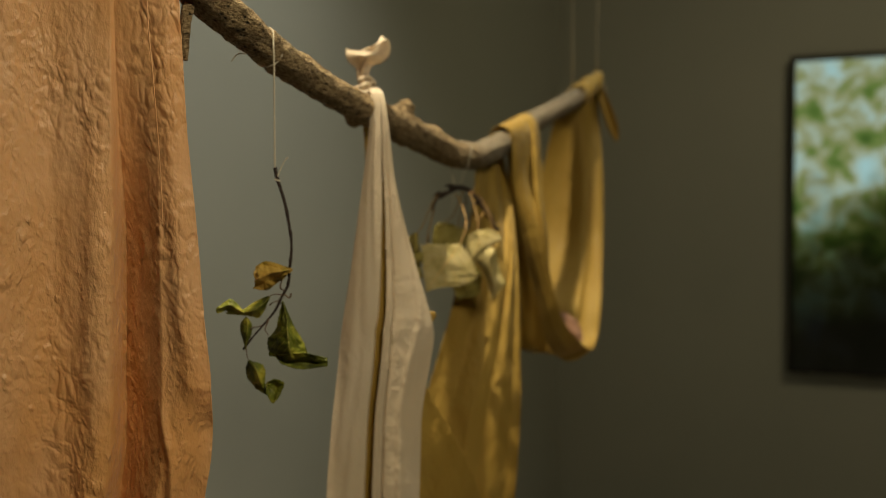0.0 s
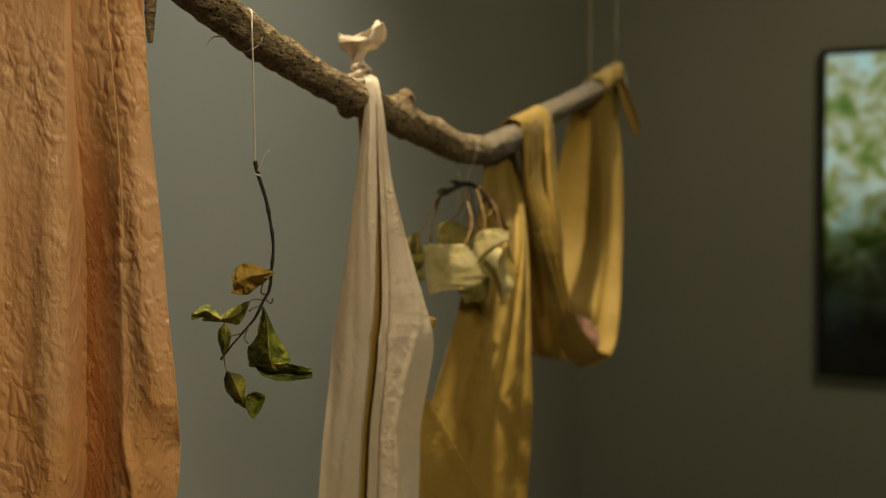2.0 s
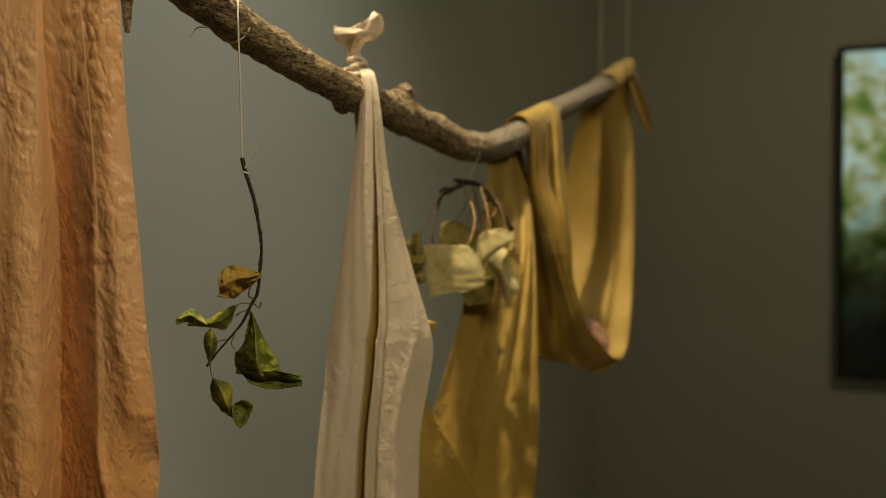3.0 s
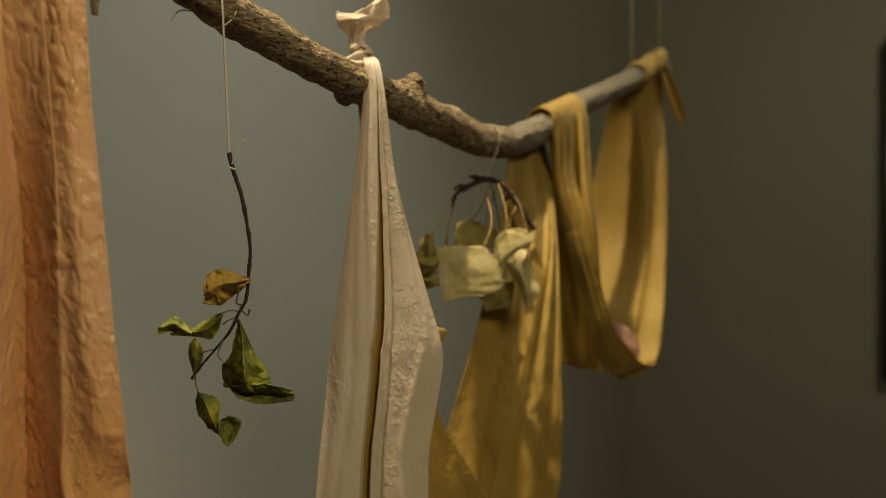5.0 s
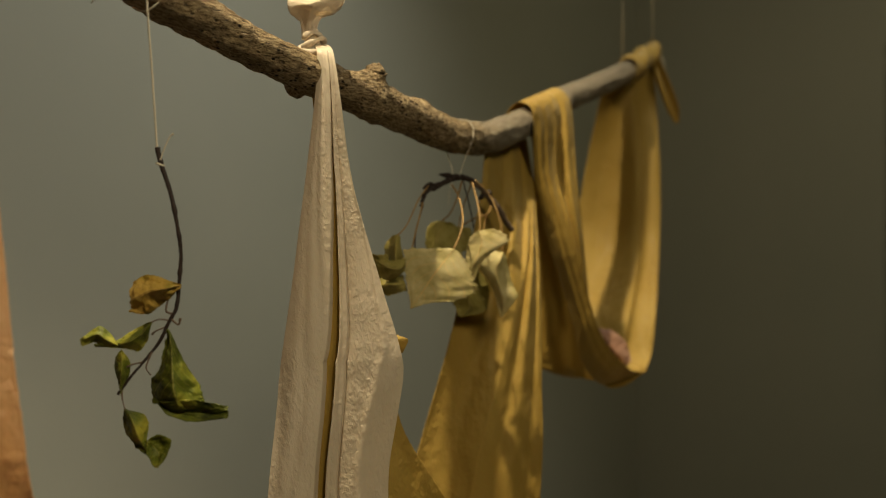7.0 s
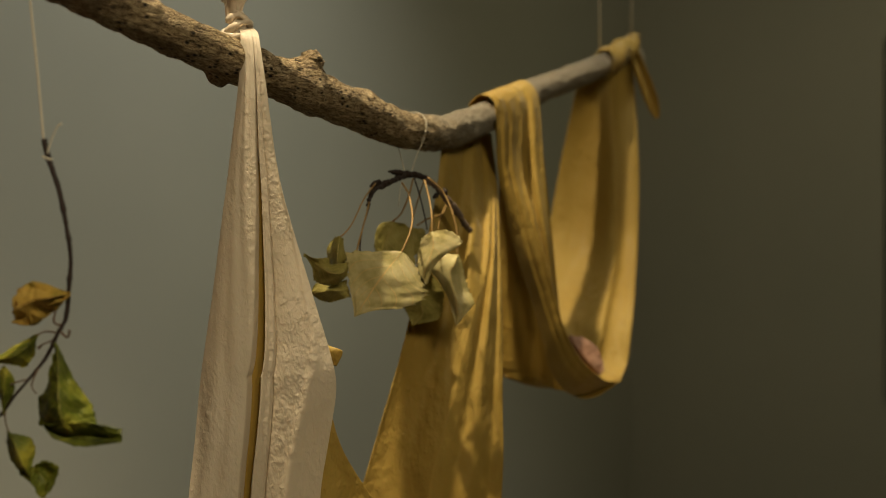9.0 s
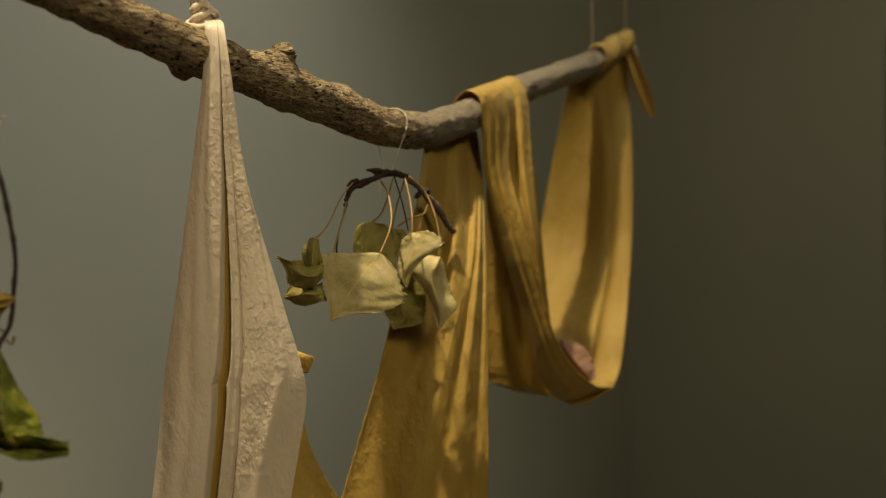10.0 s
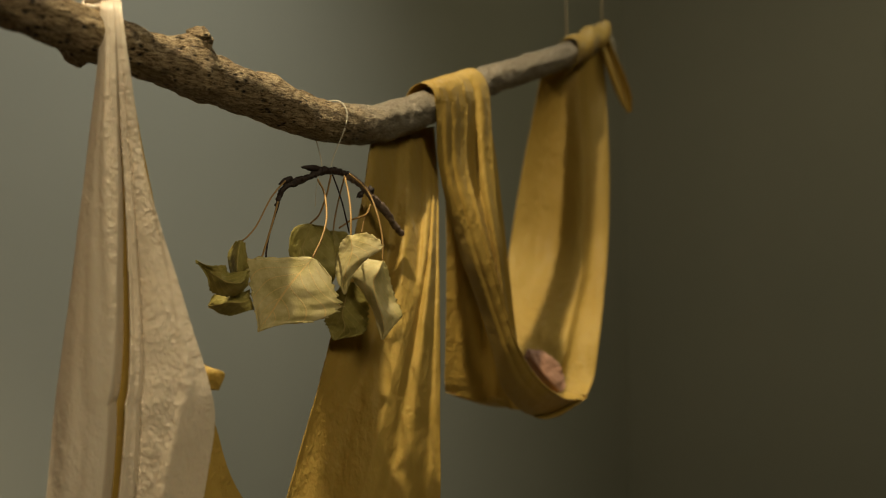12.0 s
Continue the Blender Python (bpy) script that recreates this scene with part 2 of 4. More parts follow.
def thing(name, label, category, at=(0, 0, 0), group=""):
    ob = new(name)
    ob.empty_display_size = 0.05
    return tagged(ob, label, category, group)


def spline(points, n):
    """n + 1 points (any dimension) along a Catmull-Rom curve through the given ones."""
    p = [np.array(q, float) for q in points]
    p = [2 * p[0] - p[1]] + p + [2 * p[-1] - p[-2]]
    out, spans = [], len(p) - 3
    for i in range(n + 1):
        x = i / n * spans
        k = min(int(x), spans - 1)
        t = x - k
        a, b, c, d = p[k : k + 4]
        out.append(0.5 * (2 * b + (c - a) * t + (2 * a - 5 * b + 4 * c - d) * t * t + (3 * b - a - 3 * c + d) * t**3))
    return out


def tube_mesh(points, n, sides, rough=0.0, freq=40.0, bm=None, bumps=()):
    """A tube through points (x, y, z, radius), closed at both ends; rough is the relief in metres."""
    bm = bm or bmesh.new()
    pts = spline(points, n)
    rings, side = [], None
    for i, q in enumerate(pts):
        c, r = Vector(q[:3]), max(float(q[3]), 0.0002)
        d = Vector(pts[min(i + 1, n)][:3]) - Vector(pts[max(i - 1, 0)][:3])
        d.normalize()
        side = (side or Vector((0.3, -0.2, 1.0)))
        side = (side - d * side.dot(d)).normalized()
        other = d.cross(side)
        ring = []
        for j in range(sides):
            a = 2 * math.pi * j / sides
            w = side * math.cos(a) + other * math.sin(a)
            v = c + w * r
            if rough:
                k = noise.fractal(v * freq, 1.0, 2.0, 4) + 0.6 * noise.noise(Vector((a * 2.2, i * 0.05, 3.0)))
                v = v + w * rough * k
            for at, size, high in bumps:
                f = math.exp(-((v - Vector(at)).length / size) ** 2)
                v = v + (v - c).normalized() * high * f
            ring.append(bm.verts.new(v))
        rings.append(ring)
    for a, b in zip(rings, rings[1:]):
        for j in range(sides):
            bm.faces.new((a[j], a[(j + 1) % sides], b[(j + 1) % sides], b[j]))
    bm.faces.new(rings[0][::-1])
    bm.faces.new(rings[-1])
    return bm


def box_mesh(lo, hi, bm=None, bevel=0.0):
    bm = bm or bmesh.new()
    lo, hi = Vector(lo), Vector(hi)
    m = Matrix.Translation((lo + hi) / 2) @ Matrix.Diagonal((*(hi - lo), 1))
    made = bmesh.ops.create_cube(bm, size=1, matrix=m)
    if bevel:
        edges = list({e for v in made["verts"] for e in v.link_edges})
        bmesh.ops.bevel(bm, geom=edges, offset=bevel, segments=2, affect="EDGES", profile=0.5)
    return bm


def cloth_mesh(rows, nu, nv, fold, depth_dir=(0, -1, 0), crumple=0.0, freq=30.0, fine=0.0, fine_freq=110.0, seed=0.0, lively=None):
    """A hanging cloth. rows, from the top down: left (x, y, z), right (x, y, z), fold depth.
    fold(v, u) gives the pleat's height in fold depths across (v) at the way down (u)."""
    flat = spline([(*l, *r, a) for l, r, a in rows], nu)
    out = Vector(depth_dir).normalized()
    bm = bmesh.new()
    grid = []
    for i, q in enumerate(flat):
        l, r, a, u = Vector(q[:3]), Vector(q[3:6]), q[6], i / nu
        line = []
        for j in range(nv + 1):
            v = j / nv
            c = l.lerp(r, v)
            c = c + out * (a * fold(v, u))
            if crumple:
                s = Vector((c.x * 1.3 + seed, c.y, c.z * 0.55)) * freq
                c = c + out * crumple * noise.fractal(s, 1.0, 2.1, 3)
            if fine:
                s = Vector((c.x + c.z * 0.30 + seed, 0.4 * c.y, 0.62 * c.z - c.x * 0.3)) * fine_freq
                s = s + 0.8 * noise.noise_vector(s * 0.5)
                dense = 0.25 + 0.75 * max(0.0, min(1.0, 0.5 + 1.8 * noise.noise(s * 0.11)))
                near = noise.voronoi(s * 0.8)[0]
                small = noise.voronoi(s * 1.9)[0]
                dense *= lively(v, u) if lively else 1.0
                c = c + out * fine * dense * (1.1 * (near[1] - near[0]) + 0.55 * (small[1] - small[0]) + 0.5 * noise.noise(s * 0.7))
            line.append(bm.verts.new(c))
        grid.append(line)
    for a, b in zip(grid, grid[1:]):
        for j in range(nv):
            bm.faces.new((a[j], b[j], b[j + 1], a[j + 1]))
    return bm


def hem_points(bm, nv, cells):
    """Points along a line of a cloth_mesh grid, for a rolled hem."""
    bm.verts.ensure_lookup_table()
    return [(*bm.verts[i * (nv + 1) + j].co, 0.0010) for i, j in cells]


def thicken(ob, t):
    k = ob.modifiers.new("thickness", "SOLIDIFY")
    k.thickness, k.offset = t, 0
    return ob


def hump(v, c, w):
    return math.exp(-(((v - c) / w) ** 2))


def leaf_sheet(rows, seed=0.0, teeth=0.0, curl=0.0, wrinkle=0.05, n=66, m=24):
    """A dried leaf or scrap of cloth. rows, from the stalk to the tip: a point of the midrib, and the ways from it to the two edges.
    teeth: notch depth as a share of the half width; curl: how far the edges bend; wrinkle: relief as a share of the width."""
    flat = spline([(*mid, *left, *right) for mid, left, right in rows], n)
    wide = max(Vector(q[3:6]).length + Vector(q[6:9]).length for q in flat)
    bm = bmesh.new()
    uv = bm.loops.layers.uv.new("UVMap")
    place, grid = {}, []
    for i, q in enumerate(flat):
        c, l, r = Vector(q[:3]), Vector(q[3:6]), Vector(q[6:9])
        d = Vector(flat[min(i + 1, n)][:3]) - Vector(flat[max(i - 1, 0)][:3])
        up = (r - l).cross(d)
        up = up.normalized() if up.length > 1e-9 else Vector((0, -1, 0))
        row, s = [], i / n
        for j in range(-m // 2, m // 2 + 1):
            t = abs(j) / (m / 2)
            side = l if j < 0 else r
            reach = t
            if t == 1 and teeth and 2 < i < n - 1:
                saw = ((i + (3 if j < 0 else 0)) % 5) / 5
                reach = 1 - teeth * saw * (0.7 + 0.9 * noise.noise(Vector((i * 0.31, j, seed))))
            w = side.length
            p = Vector((s * 4.2 + seed, (j / m) * 3.4, seed * 1.7))
            h = curl * w * t * t - 0.012 * wide * (1 - t) ** 3
            h += wrinkle * wide * (noise.noise(p) + 0.5 * noise.noise(p * 2.7) + 0.22 * noise.noise(p * 6.5)) * (0.35 + 0.65 * t)
            v = bm.verts.new(c + side * reach + up * h)
            place[v] = (0.5 + 0.5 * j / (m / 2), s)
            row.append(v)
        grid.append(row)
    for a, b in zip(grid, grid[1:]):
        for j in range(m):
            f = bm.faces.new((a[j], a[j + 1], b[j + 1], b[j]))
            for loop in f.loops:
                loop[uv].uv = place[loop.vert]
    return bm


# ---- room ----
TURN = 27.0
CORNER = Vector((0.510, 5.12, 0))
ALONG = Vector((math.sin(radians(TURN)), math.cos(radians(TURN)), 0))      # along the lit wall, away from the camera
OVER = Vector((math.cos(radians(TURN)), -math.sin(radians(TURN)), 0))      # along the wall with the display
ROOM = Matrix.Translation(CORNER) @ Matrix(((OVER.x, ALONG.x, 0, 0), (OVER.y, ALONG.y, 0, 0), (0, 0, 1, 0), (0, 0, 0, 1)))
HIGH = 3.30


def slab(name, lo, hi, mat, label, category):
    ob = part(name, box_mesh(lo, hi), mat)
    ob.matrix_world = ROOM
    for f in ob.data.polygons:
        f.use_smooth = False
    return tagged(ob, label, category, kind="structure")


slab("wall_west", (-0.15, -8.0, 0), (0, 0.0, HIGH), M_WALL, "matt grey painted gallery wall", "wall")
slab("wall_north", (-0.15, 0.0, 0), (6.0, 0.15, HIGH), M_WALL, "matt grey painted gallery wall", "wall")
slab("wall_east", (6.0, -8.0, 0), (6.15, 0.15, HIGH), M_WALL, "matt grey painted gallery wall", "wall")
slab("wall_south", (-0.15, -8.15, 0), (6.15, -8.0, HIGH), M_WALL, "matt grey painted gallery wall", "wall")
slab("floor", (-0.15, -8.15, -0.12), (6.15, 0.15, 0), M_FLOOR, "dark polished concrete floor", "floor")
slab("ceiling", (-0.15, -8.15, HIGH), (6.15, 0.15, HIGH + 0.12), M_CEIL, "plain painted ceiling", "ceiling")

# ---- wall display ----
TV_X, TV_Z0, TV_Z1, TV_W = 1.005, 0.865, 2.125, 0.74
display = thing("wall_display", "black upright flat screen showing a blurred green woodland", "screen")
bm = box_mesh((TV_X, -0.046, TV_Z0), (TV_X + TV_W, -0.004, TV_Z1), bevel=0.006)
housing = part("housing", bm, M_PLASTIC, display)
bm = bmesh.new()
B = 0.022
for lo, hi in (
    ((TV_X, -0.056, TV_Z0), (TV_X + B, -0.046, TV_Z1)),
    ((TV_X + TV_W - B, -0.056, TV_Z0), (TV_X + TV_W, -0.046, TV_Z1)),
    ((TV_X + B, -0.056, TV_Z0), (TV_X + TV_W - B, -0.046, TV_Z0 + B)),
    ((TV_X + B, -0.056, TV_Z1 - B), (TV_X + TV_W - B, -0.046, TV_Z1)),
):
    box_mesh(lo, hi, bm, 0.002)
part("bezel", bm, M_PLASTIC, housing)
bm = box_mesh((TV_X + B, -0.051, TV_Z0 + B), (TV_X + TV_W - B, -0.0465, TV_Z1 - B))
for v in bm.verts:
    v.co.z -= TV_Z0 + 0.05
pane = part("picture", bm, M_SCREEN, display, "glowing woodland picture, dark at the bottom")
pane.location.z = TV_Z0 + 0.05
for ob in display.children_recursive:
    for f in ob.data.polygons:
        f.use_smooth = False
display.matrix_world = ROOM

# ---- branch ----
branch = thing("hanging_branch", "weathered driftwood branch with knots, hung level on cords", "branch")
BRANCH = [
    (-0.80, 1.02, 1.90, 0.024), (-0.58, 1.06, 1.865, 0.0235), (-0.40, 1.085, 1.815, 0.023), (-0.28, 1.105, 1.748, 0.0215), (-0.222, 1.172, 1.703, 0.0198),
    (-0.190, 1.248, 1.677, 0.0188), (-0.148, 1.350, 1.652, 0.0180), (-0.100, 1.462, 1.631, 0.0190), (-0.074, 1.524, 1.622, 0.0200),
    (-0.052, 1.574, 1.613, 0.0212), (-0.030, 1.627, 1.606, 0.0206), (-0.008, 1.680, 1.597, 0.0212), (0.014, 1.731, 1.589, 0.0202),
    (0.046, 1.807, 1.589, 0.0205), (0.073, 1.871, 1.600, 0.0208), (0.103, 1.942, 1.621, 0.0197), (0.161, 2.080, 1.664, 0.0187),
    (0.209, 2.193, 1.694, 0.0186), (0.264, 2.325, 1.729, 0.0184), (0.305, 2.421, 1.762, 0.0168), (0.326, 2.470, 1.792, 0.0120),
]
bm = tube_mesh(BRANCH, 640, 64, 0.0022, 60.0, bumps=[((-0.054, 1.562, 1.640), 0.015, 0.011), ((-0.060, 1.55, 1.64), 0.012, 0.005), ((-0.113, 1.455, 1.616), 0.011, 0.006), ((-0.018, 1.66, 1.618), 0.016, 0.004), ((-0.16, 1.32, 1.668), 0.02, 0.003)])
part("stem", bm, M_WOOD, branch)
bm = tube_mesh([(-0.052, 1.562, 1.630, 0.0125), (-0.0505, 1.561, 1.640, 0.0115), (-0.0500, 1.560, 1.6440, 0.0100), (-0.050, 1.560, 1.6405, 0.005)], 24, 26, 0.0030, 150)
part("knot", bm, M_WOOD, branch, "broken-off knot with a rough rim")
bm = tube_mesh([(-0.110, 1.456, 1.624, 0.012), (-0.1145, 1.4545, 1.614, 0.0098), (-0.1165, 1.4535, 1.610, 0.006)], 18, 22, 0.0022, 150)
part("spur", bm, M_WOOD, branch, "short broken spur")
bm = tube_mesh([(-0.248, 1.150, 1.724, 0.0085), (-0.2490, 1.125, 1.692, 0.0058), (-0.2482, 1.115, 1.668, 0.0044), (-0.2472, 1.112, 1.646, 0.0024)], 40, 16, 0.0007, 120)
part("side_stick", bm, M_WOOD, branch, "pale pointed side stick")

# ---- cords that hold the far end ----
for x, y, z, top in ((0.268, 2.40, 1.755, (0.262, 2.40)), (0.324, 2.45, 1.775, (0.335, 2.45))):
    cord = thing("suspension_string", "thin pale string from the ceiling to the branch", "string", group="strings that hold the branch")
    part("line", tube_mesh([(x, y, z, 0.0013), (0.5 * (x + top[0]), 0.5 * (y + top[1]), 0.5 * (z + HIGH), 0.0013), (*top, HIGH, 0.0013)], 20, 8), M_NYLON, cord)
    ring = [(x + 0.021 * math.cos(a) * 0.92, y - 0.021 * math.cos(a) * 0.39, z - 0.018 + 0.021 * math.sin(a), 0.0012) for a in np.linspace(0, 2 * math.pi, 13)]
    part("loop", tube_mesh(ring, 36, 6), M_NYLON, cord)

# ---- peach cloth ----
peach = thing("peach_cloth", "crinkled peach silk cloth draped over the branch", "cloth")
PEACH = [
    ((-0.66, 1.075, 1.90), (-0.262, 1.085, 1.765), 0.05),
    ((-0.66, 1.05, 1.84), (-0.249, 1.085, 1.715), 0.30),
    ((-0.67, 1.05, 1.66), (-0.2445, 1.085, 1.646), 0.55),
    ((-0.68, 1.05, 1.56), (-0.239, 1.082, 1.567), 0.75),
    ((-0.69, 1.05, 1.48), (-0.231, 1.08, 1.488), 0.90),
    ((-0.70, 1.05, 1.40), (-0.225, 1.08, 1.408), 1.0),
    ((-0.71, 1.05, 1.34), (-0.219, 1.08, 1.345), 1.0),
    ((-0.71, 1.05, 1.29), (-0.2205, 1.08, 1.292), 1.0),
    ((-0.72, 1.05, 1.24), (-0.2260, 1.08, 1.240), 1.0),
    ((-0.72, 1.05, 1.10), (-0.255, 1.08, 1.10), 1.0),
    ((-0.72, 1.05, 0.95), (-0.285, 1.08, 0.95), 1.0),
]


def ease(x):
    x = max(0.0, min(1.0, x))
    return x * x * (3 - 2 * x)


def peach_fold(v, u):
    """Broad falls: a near one, a crinkled one whose lip overlaps a deep hollow, and an edge fall that swells and tucks under."""
    e = float(np.interp(u, (0, 0.25, 0.6, 1), (0.852, 0.846, 0.815, 0.825)))
    g = ease((u - 0.06) / 0.40)
    f = 0.045 * ease((0.735 - 0.03 * u - v) / 0.13) + 0.010 * g * hump(v, e - 0.025, 0.035)
    if v > e:
        f -= 0.048 * g * min(1.0, (v - e) / 0.005) * max(0.0, 1 - (v - e) / 0.095) ** 1.1
    f += 0.006 * hump(v, 0.962, 0.022) - 0.004 * hump(v, 1.0, 0.015)
    at_edge = ease((v - 0.93) / 0.05)
    f -= 0.018 * at_edge * ease((u - 0.4 * (v - 0.97) - 0.60) / 0.10)
    f += 0.006 * hump(v - 0.25 * (u - 0.8), 0.945, 0.010) * ease((u - 0.6) / 0.1)
    return f


bm = cloth_mesh(PEACH, 520, 520, peach_fold, crumple=0.0024, freq=20, fine=0.0026, fine_freq=120, seed=1.0, lively=lambda v, u: (1 - 0.75 * hump(v, 0.875, 0.045) * min(1, 3 * u)) * (0.5 + 0.5 * ease((v - 0.66) / 0.06)))
thicken(part("panel", bm, M_PEACH, peach), 0.0009)
seam = [(-0.2748, 1.0730, 1.7277, 0.0006), (-0.2723, 1.0700, 1.6754, 0.0006), (-0.2665, 1.0660, 1.6178, 0.0006), (-0.2624, 1.0650, 1.5659, 0.0006), (-0.2602, 1.0660, 1.5244, 0.0006), (-0.2594, 1.0680, 1.4879, 0.0006)]
part("seam", tube_mesh(seam, 60, 8), M_PEACH, peach, "fine raised seam")
bm = cloth_mesh([((-0.66, 1.10, 1.90), (-0.262, 1.115, 1.76), 0.004), ((-0.67, 1.15, 1.80), (-0.29, 1.145, 1.70), 0.008), ((-0.69, 1.17, 1.5), (-0.33, 1.165, 1.5), 0.012), ((-0.70, 1.17, 1.15), (-0.36, 1.165, 1.15), 0.012)], 60, 80, lambda v, u: math.sin(v * 17), crumple=0.003)
thicken(part("back_panel", bm, M_PEACH, peach), 0.0009)
bm = cloth_mesh([((-0.66, 1.075, 1.90), (-0.262, 1.085, 1.765), 0), ((-0.66, 1.087, 1.915), (-0.262, 1.10, 1.782), 0), ((-0.66, 1.10, 1.90), (-0.262, 1.115, 1.76), 0)], 12, 60, lambda v, u: 0, crumple=0.001)
thicken(part("top_fold", bm, M_PEACH, peach), 0.0009)

# ---- cream cloth ----
cream = thing("cream_cloth", "cream silk cloth knotted round the branch and hanging in pleats", "cloth")
CREAM = [
    ((-0.1020, 1.4720, 1.6600), (-0.0900, 1.474, 1.6620), 0.001),
    ((-0.0955, 1.4620, 1.6580), (-0.0800, 1.463, 1.6570), 0.0025),
    ((-0.0905, 1.4490, 1.6480), (-0.074, 1.450, 1.6450), 0.004),
    ((-0.0919, 1.4450, 1.6102), (-0.068, 1.445, 1.610), 0.007),
    ((-0.1000, 1.4412, 1.5408), (-0.060, 1.448, 1.541), 0.012),
    ((-0.1075, 1.4380, 1.4831), (-0.047, 1.450, 1.483), 0.018),
    ((-0.1150, 1.4348, 1.4261), (-0.031, 1.452, 1.425), 0.024),
    ((-0.1237, 1.4316, 1.3696), (-0.0145, 1.454, 1.367), 0.029),
    ((-0.1270, 1.4302, 1.3436), (-0.0115, 1.455, 1.340), 0.030),
    ((-0.1304, 1.4280, 1.3049), (-0.0175, 1.455, 1.300), 0.031),
    ((-0.1356, 1.4252, 1.2567), (-0.026, 1.455, 1.250), 0.032),
    ((-0.1398, 1.4224, 1.2089), (-0.028, 1.455, 1.200), 0.033),
    ((-0.1452, 1.4170, 1.1139), (-0.030, 1.455, 1.10), 0.034),
    ((-0.1479, 1.4087, 0.9732), (-0.030, 1.455, 0.95), 0.034),
]


def groove(u):
    """Where the groove begins and ends across the cloth, and the end of the strip beside it."""
    at = (0.0, 0.20, 0.33, 0.42, 0.58, 0.75, 1.0)
    lip = float(np.interp(u, at, (0.62, 0.62, 0.56, 0.46, 0.35, 0.38, 0.40)))
    wide = float(np.interp(u, at, (0.03, 0.05, 0.075, 0.09, 0.09, 0.08, 0.08)))
    return lip, lip + wide, lip + wide + float(np.interp(u, at, (0.10, 0.11, 0.11, 0.09, 0.07, 0.09, 0.10)))


def cream_fold(v, u):
    """A rounded lobe whose lip overlaps a groove, a narrow hemmed strip beside it and a broad slack fall."""
    lip, floor_end, strip_end = groove(u)
    k = (v - strip_end) / (1 - strip_end)
    lobe = 0.36 * max(0.0, 1 - abs((v - 0.70 * lip) / (0.70 * lip)) ** 2.2)
    lobe += 0.03 * math.sin(34 * v + 3 * math.sin(7 * u)) * min(1, 3 * u) * hump(v, 0.55 * lip, 0.3 * lip)
    strip = 0.10 + 0.06 * hump(v, floor_end + 0.02, 0.014)
    fall = 0.02 + 0.22 * math.sin(math.pi * min(1.0, max(0.0, k)) ** 0.8) * (0.5 + 0.5 * u)
    fall += 0.10 * hump(k - 0.3 * math.sin(6 * u), 0.75, 0.10) * min(1, 2 * u) + 0.05 * math.sin(30 * u + 4 * k) * hump(k, 1.0, 0.2) * min(1, 2 * u)
    deep = -0.36 - 0.10 * u
    w = 0.012
    if v < lip:
        return lobe
    if v < lip + w:
        return lobe + (deep - lobe) * ease((v - lip) / w)
    if v < floor_end:
        return deep
    if v < floor_end + w:
        return deep + (strip - deep) * ease((v - floor_end) / w)
    if v < strip_end:
        return strip
    return strip + (fall - strip) * ease(k / 0.10) - 0.10 * hump(k, 0.03, 0.03)


bm = cloth_mesh(CREAM, 420, 360, cream_fold, crumple=0.0012, freq=26, fine=0.00035, fine_freq=190, seed=4.0)
thicken(part("panel", bm, M_CREAM, cream), 0.0008)
INNER = []
for i, q in enumerate(spline([(*l, *r, a) for l, r, a in CREAM], 26)):
    l, r, (a, b, c) = Vector(q[:3]), Vector(q[3:6]), groove(i / 26)
    if i > 7:
        back = Vector((0, q[6] * 0.26, 0))
        INNER.append((l.lerp(r, a - 0.012) + back, l.lerp(r, b + 0.004) + back, 0.0008))
for k in range(3):
    z = 1.656 + 0.0055 * k
    wide = 0.0125 - 0.0022 * k
    ring = [(-0.0985 + wide * math.cos(a), 1.470 + 0.9 * wide * math.sin(a), z + 0.0030 * math.sin(a + 1.7 * k) + 0.0016 * math.cos(2 * a + k), 0.0030 + 0.0007 * math.sin(3 * a + k)) for a in np.linspace(0, 2 * math.pi, 17)]
    part("knot_turn", tube_mesh(ring, 70, 12, 0.0009, 160), M_CREAM, cream)
bm = tube_mesh([(-0.0985, 1.470, 1.650, 0.0095), (-0.0985, 1.470, 1.664, 0.0075), (-0.0975, 1.470, 1.676, 0.0035)], 20, 18, 0.0012, 120)
part("knot_core", bm, M_CREAM, cream)
ROWS = [
    ((-0.1036, 1.4700, 1.6658), (-0.0057, 0.0000, -0.0000), (0.0072, 0.0000, 0.0000)),
    ((-0.1010, 1.4640, 1.6836), (-0.0100, 0.0100, -0.0002), (0.0101, 0.0100, 0.0027)),
    ((-0.0971, 1.4580, 1.6928), (-0.0199, 0.0180, -0.0019), (0.0218, 0.0180, 0.0024)),
    ((-0.0982, 1.4540, 1.6972), (-0.0256, 0.0260, 0.0035), (0.0318, 0.0180, 0.0089)),
    ((-0.0959, 1.4620, 1.7032), (-0.0259, 0.0200, 0.0035), (0.0270, 0.0020, 0.0145)),
    ((-0.0885, 1.4580, 1.7098), (-0.0212, 0.0180, -0.0032), (0.0105, 0.0160, 0.0159)),
]
thicken(part("ruffle", leaf_sheet(ROWS, 4.0, 0, 0.1, 0.05), M_CREAM, cream, "crumpled cloth end above the knot"), 0.0006)
